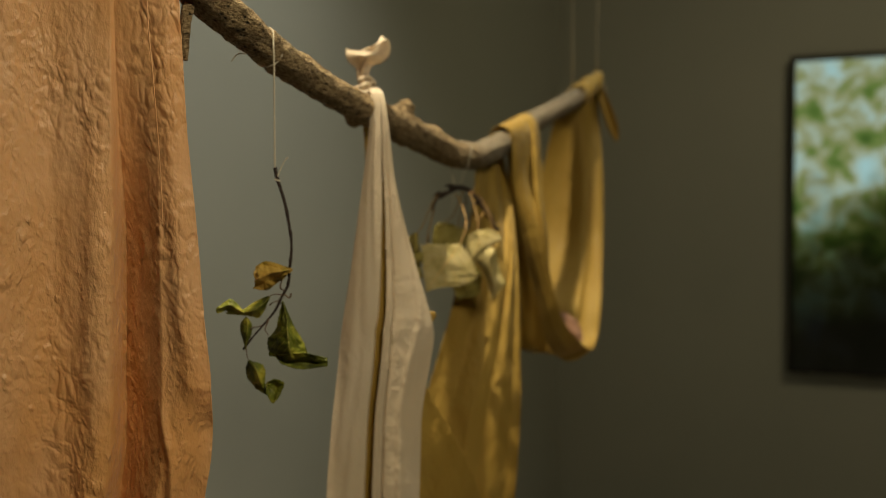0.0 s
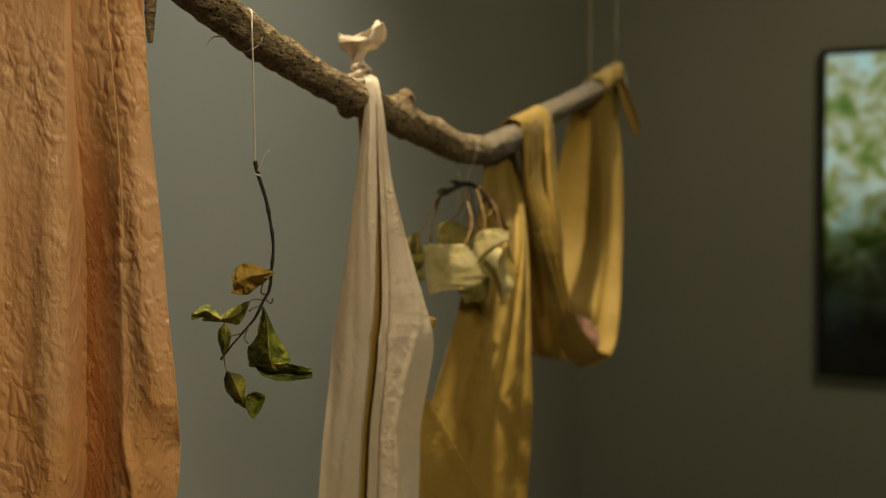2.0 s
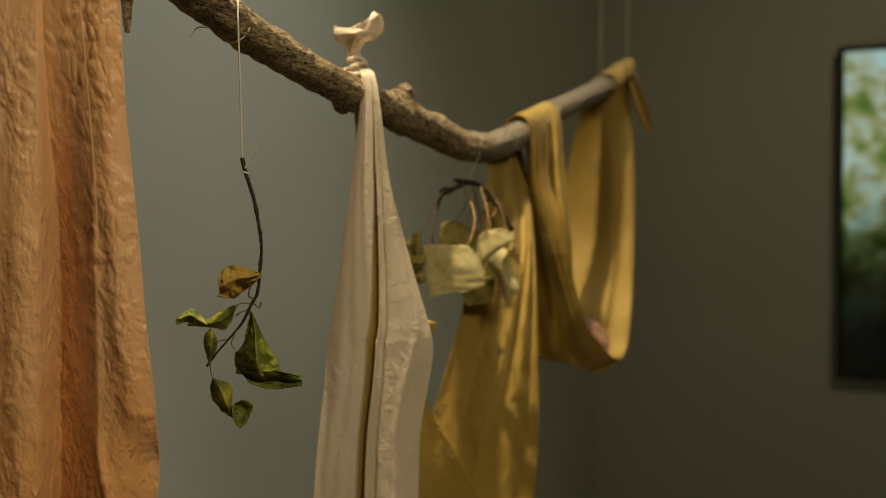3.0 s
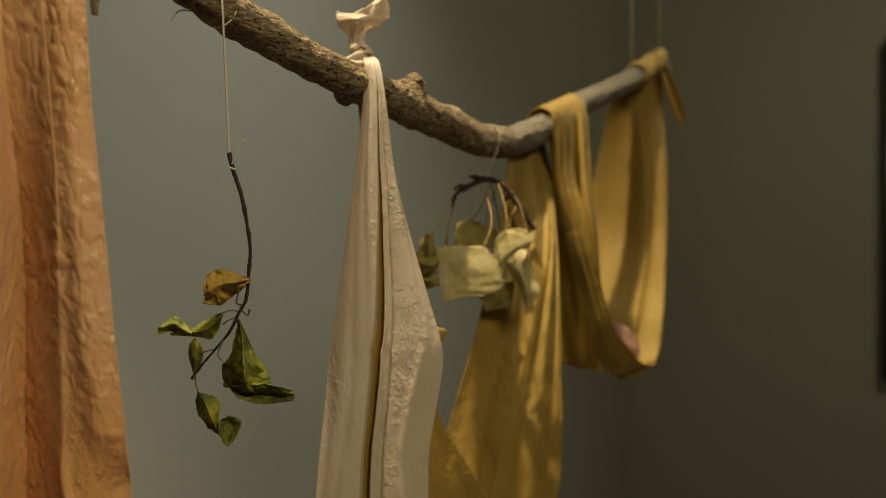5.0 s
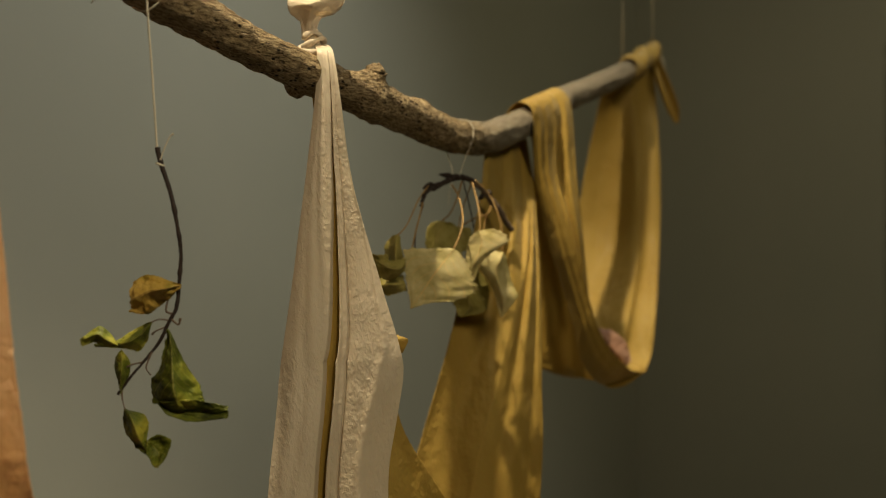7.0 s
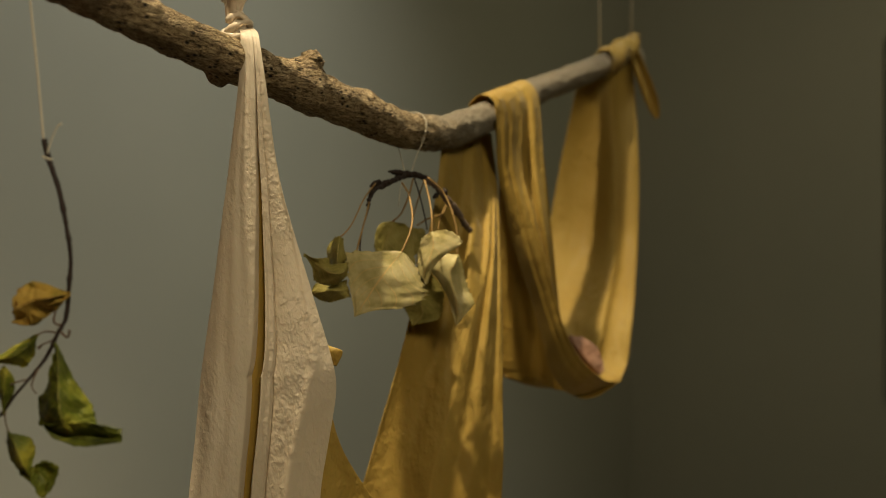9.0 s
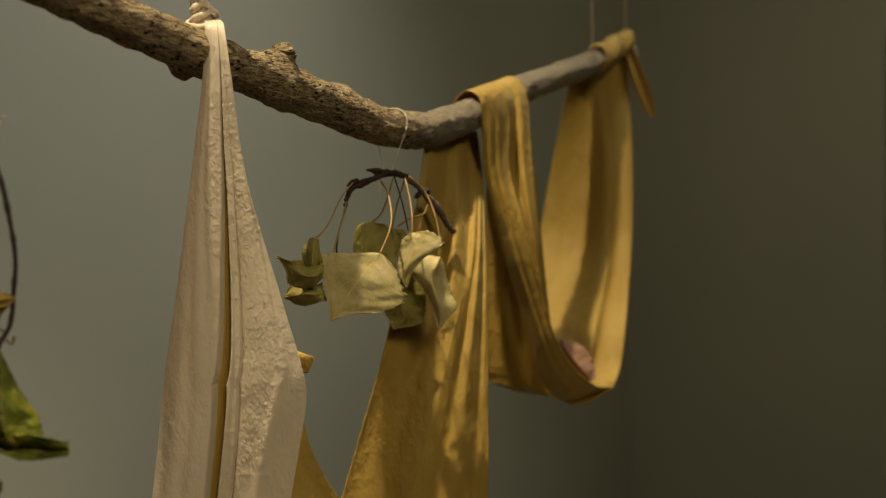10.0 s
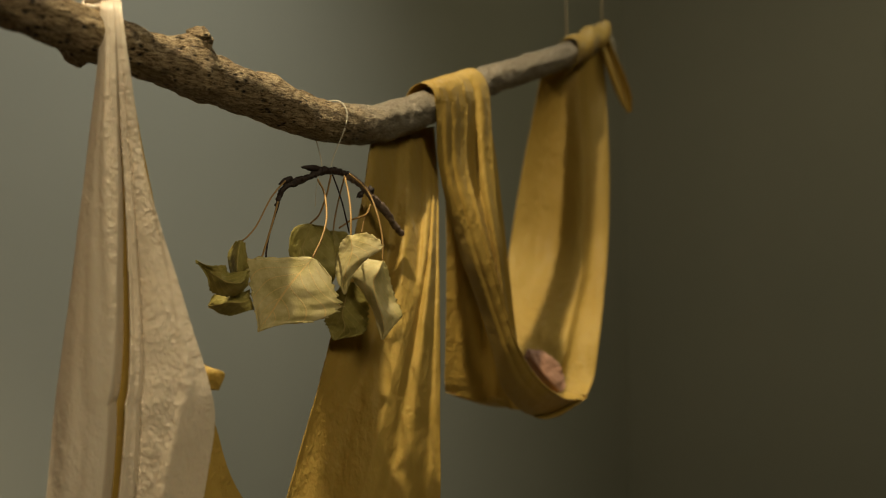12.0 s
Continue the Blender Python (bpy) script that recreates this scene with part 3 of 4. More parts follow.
ROWS = [
    ((-0.1024, 1.4740, 1.6663), (-0.0058, 0.0000, -0.0000), (0.0050, 0.0000, 0.0000)),
    ((-0.1000, 1.4800, 1.6871), (-0.0097, -0.0060, -0.0058), (0.0076, -0.0060, -0.0022)),
    ((-0.0901, 1.4840, 1.7020), (-0.0135, -0.0140, -0.0091), (0.0135, -0.0100, -0.0085)),
    ((-0.0815, 1.4860, 1.7116), (-0.0140, -0.0080, -0.0105), (0.0134, -0.0080, -0.0104)),
    ((-0.0785, 1.4840, 1.7222), (-0.0114, -0.0020, -0.0118), (0.0103, -0.0040, -0.0106)),
]
thicken(part("ruffle", leaf_sheet(ROWS, 9.0, 0, 0.2, 0.05), M_CREAM, cream), 0.0006)

# ---- gold cloth ----
gold = thing("gold_cloth", "mustard yellow silk scarf swagged along the branch", "cloth")
thicken(part("inner_fold", cloth_mesh(INNER, 160, 16, lambda v, u: math.sin(3 * v), crumple=0.0006), M_GOLD, gold, "narrow gold fold behind the cream cloth"), 0.0005)
# the panel that drops on the camera's side of the bend
FRONT = [
    ((0.0537, 1.8400, 1.5852), (0.1034, 1.9850, 1.6003), 0.0060),
    ((0.0513, 1.8250, 1.5625), (0.1081, 1.9600, 1.5695), 0.0100),
    ((0.0477, 1.8050, 1.5188), (0.1141, 1.9250, 1.5206), 0.0180),
    ((0.0361, 1.7850, 1.4543), (0.1187, 1.8850, 1.4504), 0.0270),
    ((0.0249, 1.7700, 1.4030), (0.1209, 1.8650, 1.3951), 0.0320),
    ((0.0122, 1.7600, 1.3464), (0.1218, 1.8500, 1.3349), 0.0340),
    ((-0.0073, 1.7520, 1.2788), (0.1219, 1.8350, 1.2639), 0.0340),
    ((-0.0276, 1.7450, 1.2104), (0.1220, 1.8200, 1.1932), 0.0340),
    ((-0.066, 1.732, 1.08), (0.113, 1.800, 1.07), 0.028),
    ((-0.075, 1.700, 1.00), (0.102, 1.800, 0.99), 0.015),
    ((-0.080, 1.640, 0.94), (0.092, 1.720, 0.97), 0.012),
    ((-0.110, 1.570, 0.95), (0.072, 1.660, 1.04), 0.010),
    ((-0.128, 1.525, 1.05), (0.046, 1.610, 1.125), 0.008),
    ((-0.126, 1.505, 1.15), (0.018, 1.580, 1.190), 0.008),
    ((-0.122, 1.495, 1.23), (-0.021, 1.550, 1.265), 0.007),
    ((-0.114, 1.490, 1.33), (-0.035, 1.520, 1.340), 0.006),
    ((-0.108, 1.487, 1.40), (-0.048, 1.495, 1.40), 0.006),
    ((-0.100, 1.485, 1.55), (-0.075, 1.492, 1.55), 0.004),
    ((-0.104, 1.484, 1.63), (-0.088, 1.490, 1.63), 0.002),
]


def front_fold(v, u):
    """One crest that slants to the lower left, a long slack slope before it, a flatter pleated fall behind it."""
    c = float(np.interp(u, (0.0, 0.11, 0.167, 0.222, 0.278, 0.333, 0.389, 0.7, 1.0), (0.90, 0.88, 0.82, 0.72, 0.62, 0.55, 0.48, 0.45, 0.5)))
    if v < c:
        f = (v / c) ** 1.7 - 0.10 * hump(v, 0.55 * c, 0.08)
    else:
        k = (v - c) / max(0.08, 1 - c)
        f = 1 - 0.30 * k * k - 0.16 * hump(k, 0.30, 0.10) + 0.12 * hump(k, 0.55, 0.10) - 0.14 * hump(k, 0.80, 0.08)
    tucks = (0.9 * hump(v, 0.10, 0.09) - 1.0 * hump(v, 0.36, 0.10) + 0.7 * hump(v, 0.60, 0.08) - 0.7 * hump(v, 0.76, 0.06)) * max(0.0, 1 - 3.6 * u)
    return f * min(1.0, (u / 0.16) ** 1.3) + tucks


bm = cloth_mesh(FRONT, 420, 170, front_fold, crumple=0.0022, freq=26, fine=0.0010, fine_freq=110, seed=9.0)
hem = hem_points(bm, 170, [(i, 0) for i in range(8, 210, 3)])
swag = thicken(part("deep_swag", bm, M_GOLD, gold), 0.0008)
part("hem", tube_mesh(hem, 300, 8, 0.0006, 420), M_GOLD, swag, "narrow stitched hem")
NUB = [((-0.040, 1.474, 1.385), (-0.018, 1.474, 1.3745), 0.001), ((-0.040, 1.472, 1.372), (-0.0085, 1.470, 1.371), 0.003), ((-0.040, 1.474, 1.360), (-0.014, 1.474, 1.358), 0.001)]
thicken(part("corner", cloth_mesh(NUB, 20, 24, lambda v, u: math.sin(5 * v), crumple=0.0008), M_GOLD, gold, "small curled corner"), 0.0009)
# near leg of the shallow swag: a straight back drop, and in front of it the strap that slants to the bottom of the loop
DROP = [
    ((0.104, 1.975, 1.630), (0.160, 2.040, 1.645), 0.003),
    ((0.112, 1.995, 1.578), (0.172, 2.055, 1.577), 0.008),
    ((0.1115, 2.03, 1.467), (0.182, 2.06, 1.480), 0.010),
    ((0.107, 2.04, 1.342), (0.192, 2.06, 1.369), 0.011),
    ((0.1045, 2.045, 1.290), (0.200, 2.075, 1.290), 0.011),
    ((0.1040, 2.05, 1.277), (0.200, 2.08, 1.262), 0.011),
    ((0.1045, 2.052, 1.2735), (0.200, 2.08, 1.244), 0.011),
]
bm = cloth_mesh(DROP, 140, 90, lambda v, u: 0.7 * hump(v, 0.35, 0.14) - 0.7 * hump(v, 0.62, 0.10) + 0.8 * hump(v, 0.86, 0.08), crumple=0.0012, freq=26, fine=0.0004, seed=12.0)
thicken(part("back_drop", bm, M_GOLD, gold), 0.0008)
STRAP = [
    ((0.0740, 1.9340, 1.6060), (0.1015, 1.9989, 1.6225), 0.0010),
    ((0.0790, 1.9310, 1.6340), (0.1054, 1.9964, 1.6505), 0.0010),
    ((0.0940, 1.9240, 1.6450), (0.1204, 1.9889, 1.6623), 0.0025),
    ((0.1100, 1.9170, 1.6360), (0.1370, 1.9819, 1.6530), 0.0040),
    ((0.1135, 1.9180, 1.6060), (0.1435, 1.9785, 1.6247), 0.0070),
    ((0.1141, 1.9250, 1.5530), (0.1435, 1.9650, 1.5557), 0.0090),
    ((0.1223, 1.9450, 1.5013), (0.1564, 1.9550, 1.5008), 0.0110),
    ((0.1341, 1.9650, 1.4481), (0.1698, 1.9580, 1.4477), 0.0120),
    ((0.1517, 1.9850, 1.3898), (0.1846, 1.9720, 1.3869), 0.0120),
    ((0.1680, 2.0000, 1.3305), (0.1998, 1.9900, 1.3347), 0.0110),
    ((0.1785, 2.0200, 1.2831), (0.2189, 2.0150, 1.2974), 0.0100),
    ((0.2009, 2.0600, 1.2467), (0.2438, 2.0450, 1.2701), 0.0080),
    ((0.2285, 2.1100, 1.2326), (0.2580, 2.0900, 1.2576), 0.0060),
    ((0.2546, 2.1700, 1.2333), (0.2771, 2.1500, 1.2484), 0.0040),
]


def strap_fold(v, u):
    """A rounded fall that ends in a hemmed edge, with one soft crease down its middle."""
    k = v - 0.35 * u
    pleats = 0.55 * hump(k, 0.20, 0.09) - 0.75 * hump(k, 0.36, 0.07) + 0.35 * hump(k, 0.52, 0.08) - 0.45 * hump(k, 0.68, 0.06)
    return math.sin(math.pi * min(1, 0.12 + 0.80 * v)) + 0.5 * pleats * max(0.0, 1 - 1.1 * u) + 0.15 * hump(v, 0.97, 0.03)


bm = cloth_mesh(STRAP, 240, 70, strap_fold, crumple=0.0018, freq=24, fine=0.0004, fine_freq=90, seed=13.0)
hem = hem_points(bm, 70, [(i, 70) for i in range(40, 215, 3)])
strap = thicken(part("strap", bm, M_GOLD, gold), 0.0009)
part("hem", tube_mesh(hem, 240, 8, 0.0006, 420), M_GOLD, strap, "narrow stitched hem")
BESIDE = [
    ((0.0990, 1.9930, 1.6210), (0.1240, 2.0520, 1.6360), 0.0010),
    ((0.1030, 1.9905, 1.6490), (0.1270, 2.0500, 1.6640), 0.0010),
    ((0.1180, 1.9830, 1.6608), (0.1420, 2.0420, 1.6765), 0.0025),
    ((0.1345, 1.9760, 1.6515), (0.1590, 2.0350, 1.6670), 0.0040),
    ((0.1408, 1.9730, 1.6230), (0.1680, 2.0280, 1.6400), 0.0070),
    ((0.1371, 1.9780, 1.5552), (0.1726, 2.0050, 1.5557), 0.0080),
    ((0.1499, 1.9720, 1.5011), (0.1766, 2.0000, 1.5010), 0.0080),
    ((0.1633, 1.9780, 1.4472), (0.1819, 2.0000, 1.4532), 0.0070),
    ((0.1764, 1.9920, 1.3924), (0.1842, 2.0050, 1.4052), 0.0050),
    ((0.1829, 2.0000, 1.3611), (0.1879, 2.0100, 1.3602), 0.0030),
]
bm = cloth_mesh(BESIDE, 160, 60, lambda v, u: 0.8 * hump(v, 0.72, 0.16) - 0.9 * hump(v, 0.38, 0.14) + 0.4 * hump(v, 0.10, 0.1), crumple=0.0018, freq=26, fine=0.0004, fine_freq=90, seed=17.0)
thicken(part("set_back_fall", bm, M_GOLD, gold), 0.0009)
bm = cloth_mesh([((0.104, 2.05, 1.276), (0.200, 2.08, 1.250), 0.004), ((0.135, 2.08, 1.262), (0.222, 2.08, 1.238), 0.006), ((0.170, 2.13, 1.250), (0.250, 2.11, 1.238), 0.006), ((0.200, 2.18, 1.252), (0.286, 2.16, 1.252), 0.004)], 70, 60, lambda v, u: math.sin(v * 6 + 1), (0, -0.4, -1), crumple=0.001)
thicken(part("loop_bottom", bm, M_GOLD, gold), 0.0008)
# far leg, seen from inside the loop
FAR = [
    ((0.238, 2.330, 1.735), (0.322, 2.440, 1.775), 0.003),
    ((0.229, 2.345, 1.705), (0.327, 2.440, 1.715), 0.008),
    ((0.212, 2.350, 1.630), (0.328, 2.405, 1.640), 0.014),
    ((0.198, 2.345, 1.564), (0.328, 2.375, 1.561), 0.018),
    ((0.180, 2.330, 1.463), (0.3235, 2.340, 1.463), 0.020),
    ((0.172, 2.290, 1.390), (0.315, 2.290, 1.390), 0.019),
    ((0.176, 2.230, 1.330), (0.304, 2.220, 1.325), 0.016),
    ((0.186, 2.190, 1.280), (0.295, 2.190, 1.275), 0.012),
    ((0.205, 2.180, 1.250), (0.284, 2.160, 1.252), 0.008),
]


def far_fold(v, u):
    """One long crest that curves to the bottom, a broad hollow before it, a flat fall behind it."""
    c = float(np.interp(u, (0, 0.15, 0.35, 0.6, 0.8, 1.0), (0.46, 0.60, 0.70, 0.74, 0.62, 0.42)))
    if v < c:
        return 1.1 * math.exp(-(((v - c) / 0.17) ** 2)) - 0.25 * hump(v, 0.25, 0.2)
    return 1.1 - 0.85 * (1 - math.exp(-(((v - c) / 0.06) ** 2))) + 0.15 * hump(v, 0.95, 0.06)


bm = cloth_mesh(FAR, 160, 110, far_fold, crumple=0.0022, freq=22, fine=0.0004, fine_freq=80, seed=15.0)
thicken(part("far_leg", bm, M_GOLD, gold), 0.0008)
# the tie at the branch's end
bm, grid = bmesh.new(), []
for i in range(61):
    a = radians(-165 + 330 * i / 60)
    row = []
    for j in range(41):
        v = j / 40
        c = Vector((0.262, 2.320, 1.728)).lerp(Vector((0.318, 2.452, 1.776)), v)
        side = Vector((0.919, -0.394, 0))
        r = 0.0225 + 0.0022 * math.sin(v * 13 + 2.2 * math.sin(a)) - 0.002 * v + 0.0012 * noise.noise(Vector((v * 9, a * 2, 2)))
        slip = Vector((0.394, 0.919, 0.33)) * 0.016 * math.cos(a)
        row.append(bm.verts.new(c + slip + side * (r * math.sin(a)) + Vector((0, 0, r * math.cos(a)))))
    grid.append(row)
for a, b in zip(grid, grid[1:]):
    for j in range(40):
        bm.faces.new((a[j], a[j + 1], b[j + 1], b[j]))
thicken(part("tie", bm, M_GOLD, gold, "cloth wrapped tight round the branch end"), 0.0009)
TAIL = [
    ((0.3165, 2.4300, 1.7715), (0.3339, 2.4300, 1.7674), 0.0030),
    ((0.3228, 2.4250, 1.7407), (0.3437, 2.4250, 1.7418), 0.0060),
    ((0.3343, 2.4220, 1.7049), (0.3561, 2.4220, 1.7112), 0.0060),
    ((0.3468, 2.4220, 1.6731), (0.3660, 2.4220, 1.6795), 0.0050),
    ((0.3603, 2.4220, 1.6508), (0.3673, 2.4220, 1.6541), 0.0010),
]
thicken(part("tail", cloth_mesh(TAIL, 50, 24, lambda v, u: math.sin(v * 7), crumple=0.001), M_GOLD, gold, "short loose end of the tie"), 0.0009)

# ---- small fold of raw-edged cloth caught in the swag ----
scrap = thing("pink_scrap", "small faded pink scrap of cloth lying in the swag", "cloth")
M_PINK = silk("pink_silk", (0.44, 0.25, 0.17), (0.30, 0.15, 0.09), 0.6, 0.15, 0.5, 2.0)
ROWS = [
    ((0.2092, 2.0950, 1.3212), (-0.0037, 0.0000, -0.0014), (0.0058, 0.0000, -0.0001)),
    ((0.2164, 2.0830, 1.3066), (-0.0134, 0.0160, 0.0011), (0.0115, 0.0180, 0.0109)),
    ((0.2277, 2.0790, 1.2925), (-0.0177, 0.0200, -0.0024), (0.0188, 0.0240, 0.0100)),
    ((0.2389, 2.0810, 1.2792), (-0.0132, 0.0180, -0.0053), (0.0152, 0.0200, 0.0045)),
    ((0.2488, 2.0890, 1.2658), (-0.0087, 0.0060, -0.0008), (0.0066, 0.0060, 0.0042)),
]
thicken(part("fold", leaf_sheet(ROWS, 2.0, 0.05, 0.1, 0.09), M_PINK, scrap), 0.001)

# ---- leafy twig on a thread ----
twig = thing("leafy_twig", "dark bare twig with dry green and amber leaves on a thread", "twig")
STEM = [(-0.182, 1.25, 1.549, 0.00197), (-0.179, 1.25, 1.536, 0.00197), (-0.171, 1.25, 1.510, 0.00172), (-0.166, 1.25, 1.482, 0.00156), (-0.164, 1.25, 1.463, 0.00148), (-0.166, 1.25, 1.440, 0.00156), (-0.168, 1.249, 1.422, 0.00164), (-0.175, 1.248, 1.408, 0.00148), (-0.182, 1.247, 1.394, 0.00131), (-0.195, 1.246, 1.378, 0.00107), (-0.207, 1.245, 1.364, 0.00098), (-0.216, 1.245, 1.352, 0.00131)]
part("stem", tube_mesh(STEM, 160, 12, 0.0004, 260, bumps=[((-0.1665, 1.248, 1.5), 0.004, 0.0012), ((-0.163, 1.248, 1.478), 0.003, 0.0012), ((-0.165, 1.248, 1.45), 0.003, 0.001)]), M_TWIG, twig)
for pts in (
    [(-0.170, 1.249, 1.416, 0.0009), (-0.176, 1.247, 1.420, 0.0009), (-0.170, 1.248, 1.440, 0.0005)],
    [(-0.173, 1.248, 1.411, 0.0008), (-0.182, 1.246, 1.412, 0.0006), (-0.189, 1.245, 1.409, 0.0006)],
    [(-0.172, 1.248, 1.412, 0.0009), (-0.166, 1.246, 1.408, 0.0008), (-0.164, 1.246, 1.413, 0.0012)],
    [(-0.176, 1.248, 1.406, 0.0008), (-0.184, 1.247, 1.403, 0.0006), (-0.188, 1.247, 1.400, 0.0011)],
    [(-0.195, 1.246, 1.378, 0.0008), (-0.204, 1.246, 1.376, 0.0006), (-0.209, 1.246, 1.374, 0.0006)],
    [(-0.188, 1.246, 1.386, 0.0009), (-0.192, 1.244, 1.374, 0.0006), (-0.188, 1.243, 1.368, 0.0005)],
    [(-0.213, 1.245, 1.356, 0.0009), (-0.212, 1.245, 1.346, 0.0005), (-0.2095, 1.245, 1.339, 0.0005)],
):
    part("stalk", tube_mesh(pts, 24, 8), M_TWIGB, twig)
ROWS = [
    ((-0.1625, 1.2450, 1.4389), (-0.0004, 0.0000, 0.0009), (-0.0005, 0.0000, -0.0009)),
    ((-0.1730, 1.2350, 1.4374), (-0.0037, 0.0100, 0.0070), (-0.0006, 0.0140, -0.0086)),
    ((-0.1851, 1.2330, 1.4353), (-0.0065, 0.0180, 0.0124), (0.0044, 0.0160, -0.0124)),
    ((-0.1943, 1.2330, 1.4309), (-0.0059, 0.0160, 0.0129), (0.0042, 0.0120, -0.0144)),
    ((-0.2021, 1.2390, 1.4265), (-0.0006, 0.0060, 0.0099), (-0.0005, 0.0060, -0.0081)),
]
thicken(part("leaf", leaf_sheet(ROWS, 1.0, 0.05, 0.00, 0.12), M_AMBER, twig, "curled amber leaf"), 0.0004)
ROWS = [
    ((-0.1875, 1.2450, 1.4093), (0.0000, 0.0000, 0.0009), (-0.0005, 0.0000, -0.0009)),
    ((-0.1940, 1.2410, 1.4016), (-0.0037, 0.0120, 0.0056), (0.0015, 0.0100, -0.0047)),
    ((-0.2036, 1.2390, 1.3951), (-0.0038, 0.0120, 0.0064), (0.0034, 0.0120, -0.0091)),
    ((-0.2157, 1.2430, 1.3924), (-0.0013, 0.0060, 0.0030), (0.0023, 0.0060, -0.0043)),
    ((-0.2341, 1.2450, 1.3913), (0.0000, 0.0000, 0.0014), (0.0004, 0.0000, -0.0009)),
]
thicken(part("leaf", leaf_sheet(ROWS, 3.3, 0.06, 0.10, 0.17), M_GREEN, twig), 0.0004)
ROWS = [
    ((-0.2140, 1.2410, 1.3918), (0.0000, 0.0000, 0.0009), (-0.0005, 0.0000, -0.0014)),
    ((-0.2211, 1.2380, 1.3966), (-0.0003, 0.0070, 0.0038), (-0.0065, 0.0070, -0.0053)),
    ((-0.2289, 1.2370, 1.4012), (-0.0012, 0.0080, 0.0060), (-0.0062, 0.0070, -0.0071)),
    ((-0.2391, 1.2390, 1.3974), (-0.0003, 0.0020, 0.0043), (-0.0009, 0.0020, -0.0052)),
    ((-0.2446, 1.2410, 1.3945), (0.0005, 0.0000, 0.0027), (0.0013, 0.0000, -0.0032)),
]
thicken(part("leaf", leaf_sheet(ROWS, 5.6, 0.06, 0.10, 0.17), M_GREEN, twig), 0.0004)
ROWS = [
    ((-0.2128, 1.2450, 1.3877), (-0.0005, 0.0000, 0.0000), (0.0009, 0.0000, -0.0000)),
    ((-0.2106, 1.2410, 1.3809), (-0.0082, 0.0070, 0.0009), (0.0035, 0.0080, -0.0028)),
    ((-0.2108, 1.2400, 1.3712), (-0.0090, 0.0080, 0.0003), (0.0031, 0.0090, -0.0030)),
    ((-0.2126, 1.2430, 1.3608), (-0.0038, 0.0040, -0.0006), (0.0018, 0.0040, -0.0006)),
    ((-0.2130, 1.2450, 1.3532), (-0.0005, 0.0000, 0.0005), (0.0005, 0.0000, 0.0005)),
]
thicken(part("leaf", leaf_sheet(ROWS, 7.9, 0.05, 0.10, 0.15), M_GREEN, twig), 0.0004)
ROWS = [
    ((-0.1725, 1.2400, 1.4048), (-0.0009, -0.0000, 0.0005), (0.0009, 0.0000, -0.0000)),
    ((-0.1681, 1.2340, 1.3912), (-0.0088, 0.0100, 0.0002), (0.0013, 0.0100, 0.0002)),
    ((-0.1661, 1.2300, 1.3761), (-0.0140, 0.0160, 0.0001), (0.0058, 0.0160, 0.0002)),
    ((-0.1642, 1.2260, 1.3612), (-0.0266, 0.0220, 0.0017), (0.0136, 0.0220, -0.0019)),
    ((-0.1627, 1.2280, 1.3507), (-0.0262, 0.0180, -0.0048), (0.0158, 0.0180, -0.0046)),
    ((-0.1627, 1.2360, 1.3431), (-0.0180, 0.0100, 0.0001), (0.0170, 0.0100, -0.0016)),
]
thicken(part("leaf", leaf_sheet(ROWS, 10.2, 0.07, 0.00, 0.12), M_GREEN, twig), 0.0004)
ROWS = [
    ((-0.1809, 1.2360, 1.3475), (0.0000, 0.0000, 0.0013), (0.0004, 0.0000, -0.0009)),
    ((-0.1700, 1.2400, 1.3397), (0.0057, -0.0100, 0.0093), (0.0006, -0.0020, -0.0041)),
    ((-0.1540, 1.2400, 1.3398), (0.0078, -0.0100, 0.0110), (0.0038, -0.0040, -0.0074)),
    ((-0.1376, 1.2400, 1.3376), (0.0040, -0.0070, 0.0092), (0.0029, -0.0040, -0.0038)),
    ((-0.1237, 1.2360, 1.3397), (-0.0008, 0.0000, 0.0045), (-0.0005, 0.0000, -0.0045)),
]
thicken(part("leaf", leaf_sheet(ROWS, 12.5, 0.06, 0.00, 0.12), M_GREEN, twig), 0.0004)
ROWS = [
    ((-0.2093, 1.2430, 1.3404), (-0.0014, 0.0000, -0.0000), (0.0019, 0.0000, 0.0000)),
    ((-0.2012, 1.2370, 1.3325), (-0.0137, 0.0120, -0.0022), (0.0039, 0.0100, 0.0041)),
    ((-0.1970, 1.2350, 1.3225), (-0.0149, 0.0140, -0.0046), (0.0046, 0.0120, 0.0050)),
    ((-0.1945, 1.2390, 1.3137), (-0.0085, 0.0080, -0.0048), (0.0021, 0.0060, 0.0029)),
    ((-0.1910, 1.2430, 1.3038), (-0.0005, 0.0000, -0.0000), (0.0005, 0.0000, 0.0005)),
]
thicken(part("leaf", leaf_sheet(ROWS, 14.8, 0.07, 0.10, 0.15), M_GREEN, twig), 0.0004)
ROWS = [
    ((-0.1904, 1.2380, 1.3148), (-0.0005, 0.0000, 0.0004), (0.0005, 0.0000, 0.0009)),
    ((-0.1868, 1.2420, 1.3113), (-0.0033, -0.0080, -0.0029), (0.0048, -0.0040, 0.0103)),
    ((-0.1823, 1.2420, 1.3064), (-0.0055, -0.0070, -0.0049), (0.0116, -0.0040, 0.0112)),
    ((-0.1813, 1.2400, 1.3000), (-0.0040, -0.0020, -0.0037), (0.0077, -0.0020, 0.0095)),
    ((-0.1816, 1.2380, 1.2950), (-0.0005, 0.0000, -0.0005), (0.0019, 0.0000, 0.0027)),
]
thicken(part("leaf", leaf_sheet(ROWS, 17.1, 0.06, 0.10, 0.15), M_GREEN, twig), 0.0004)

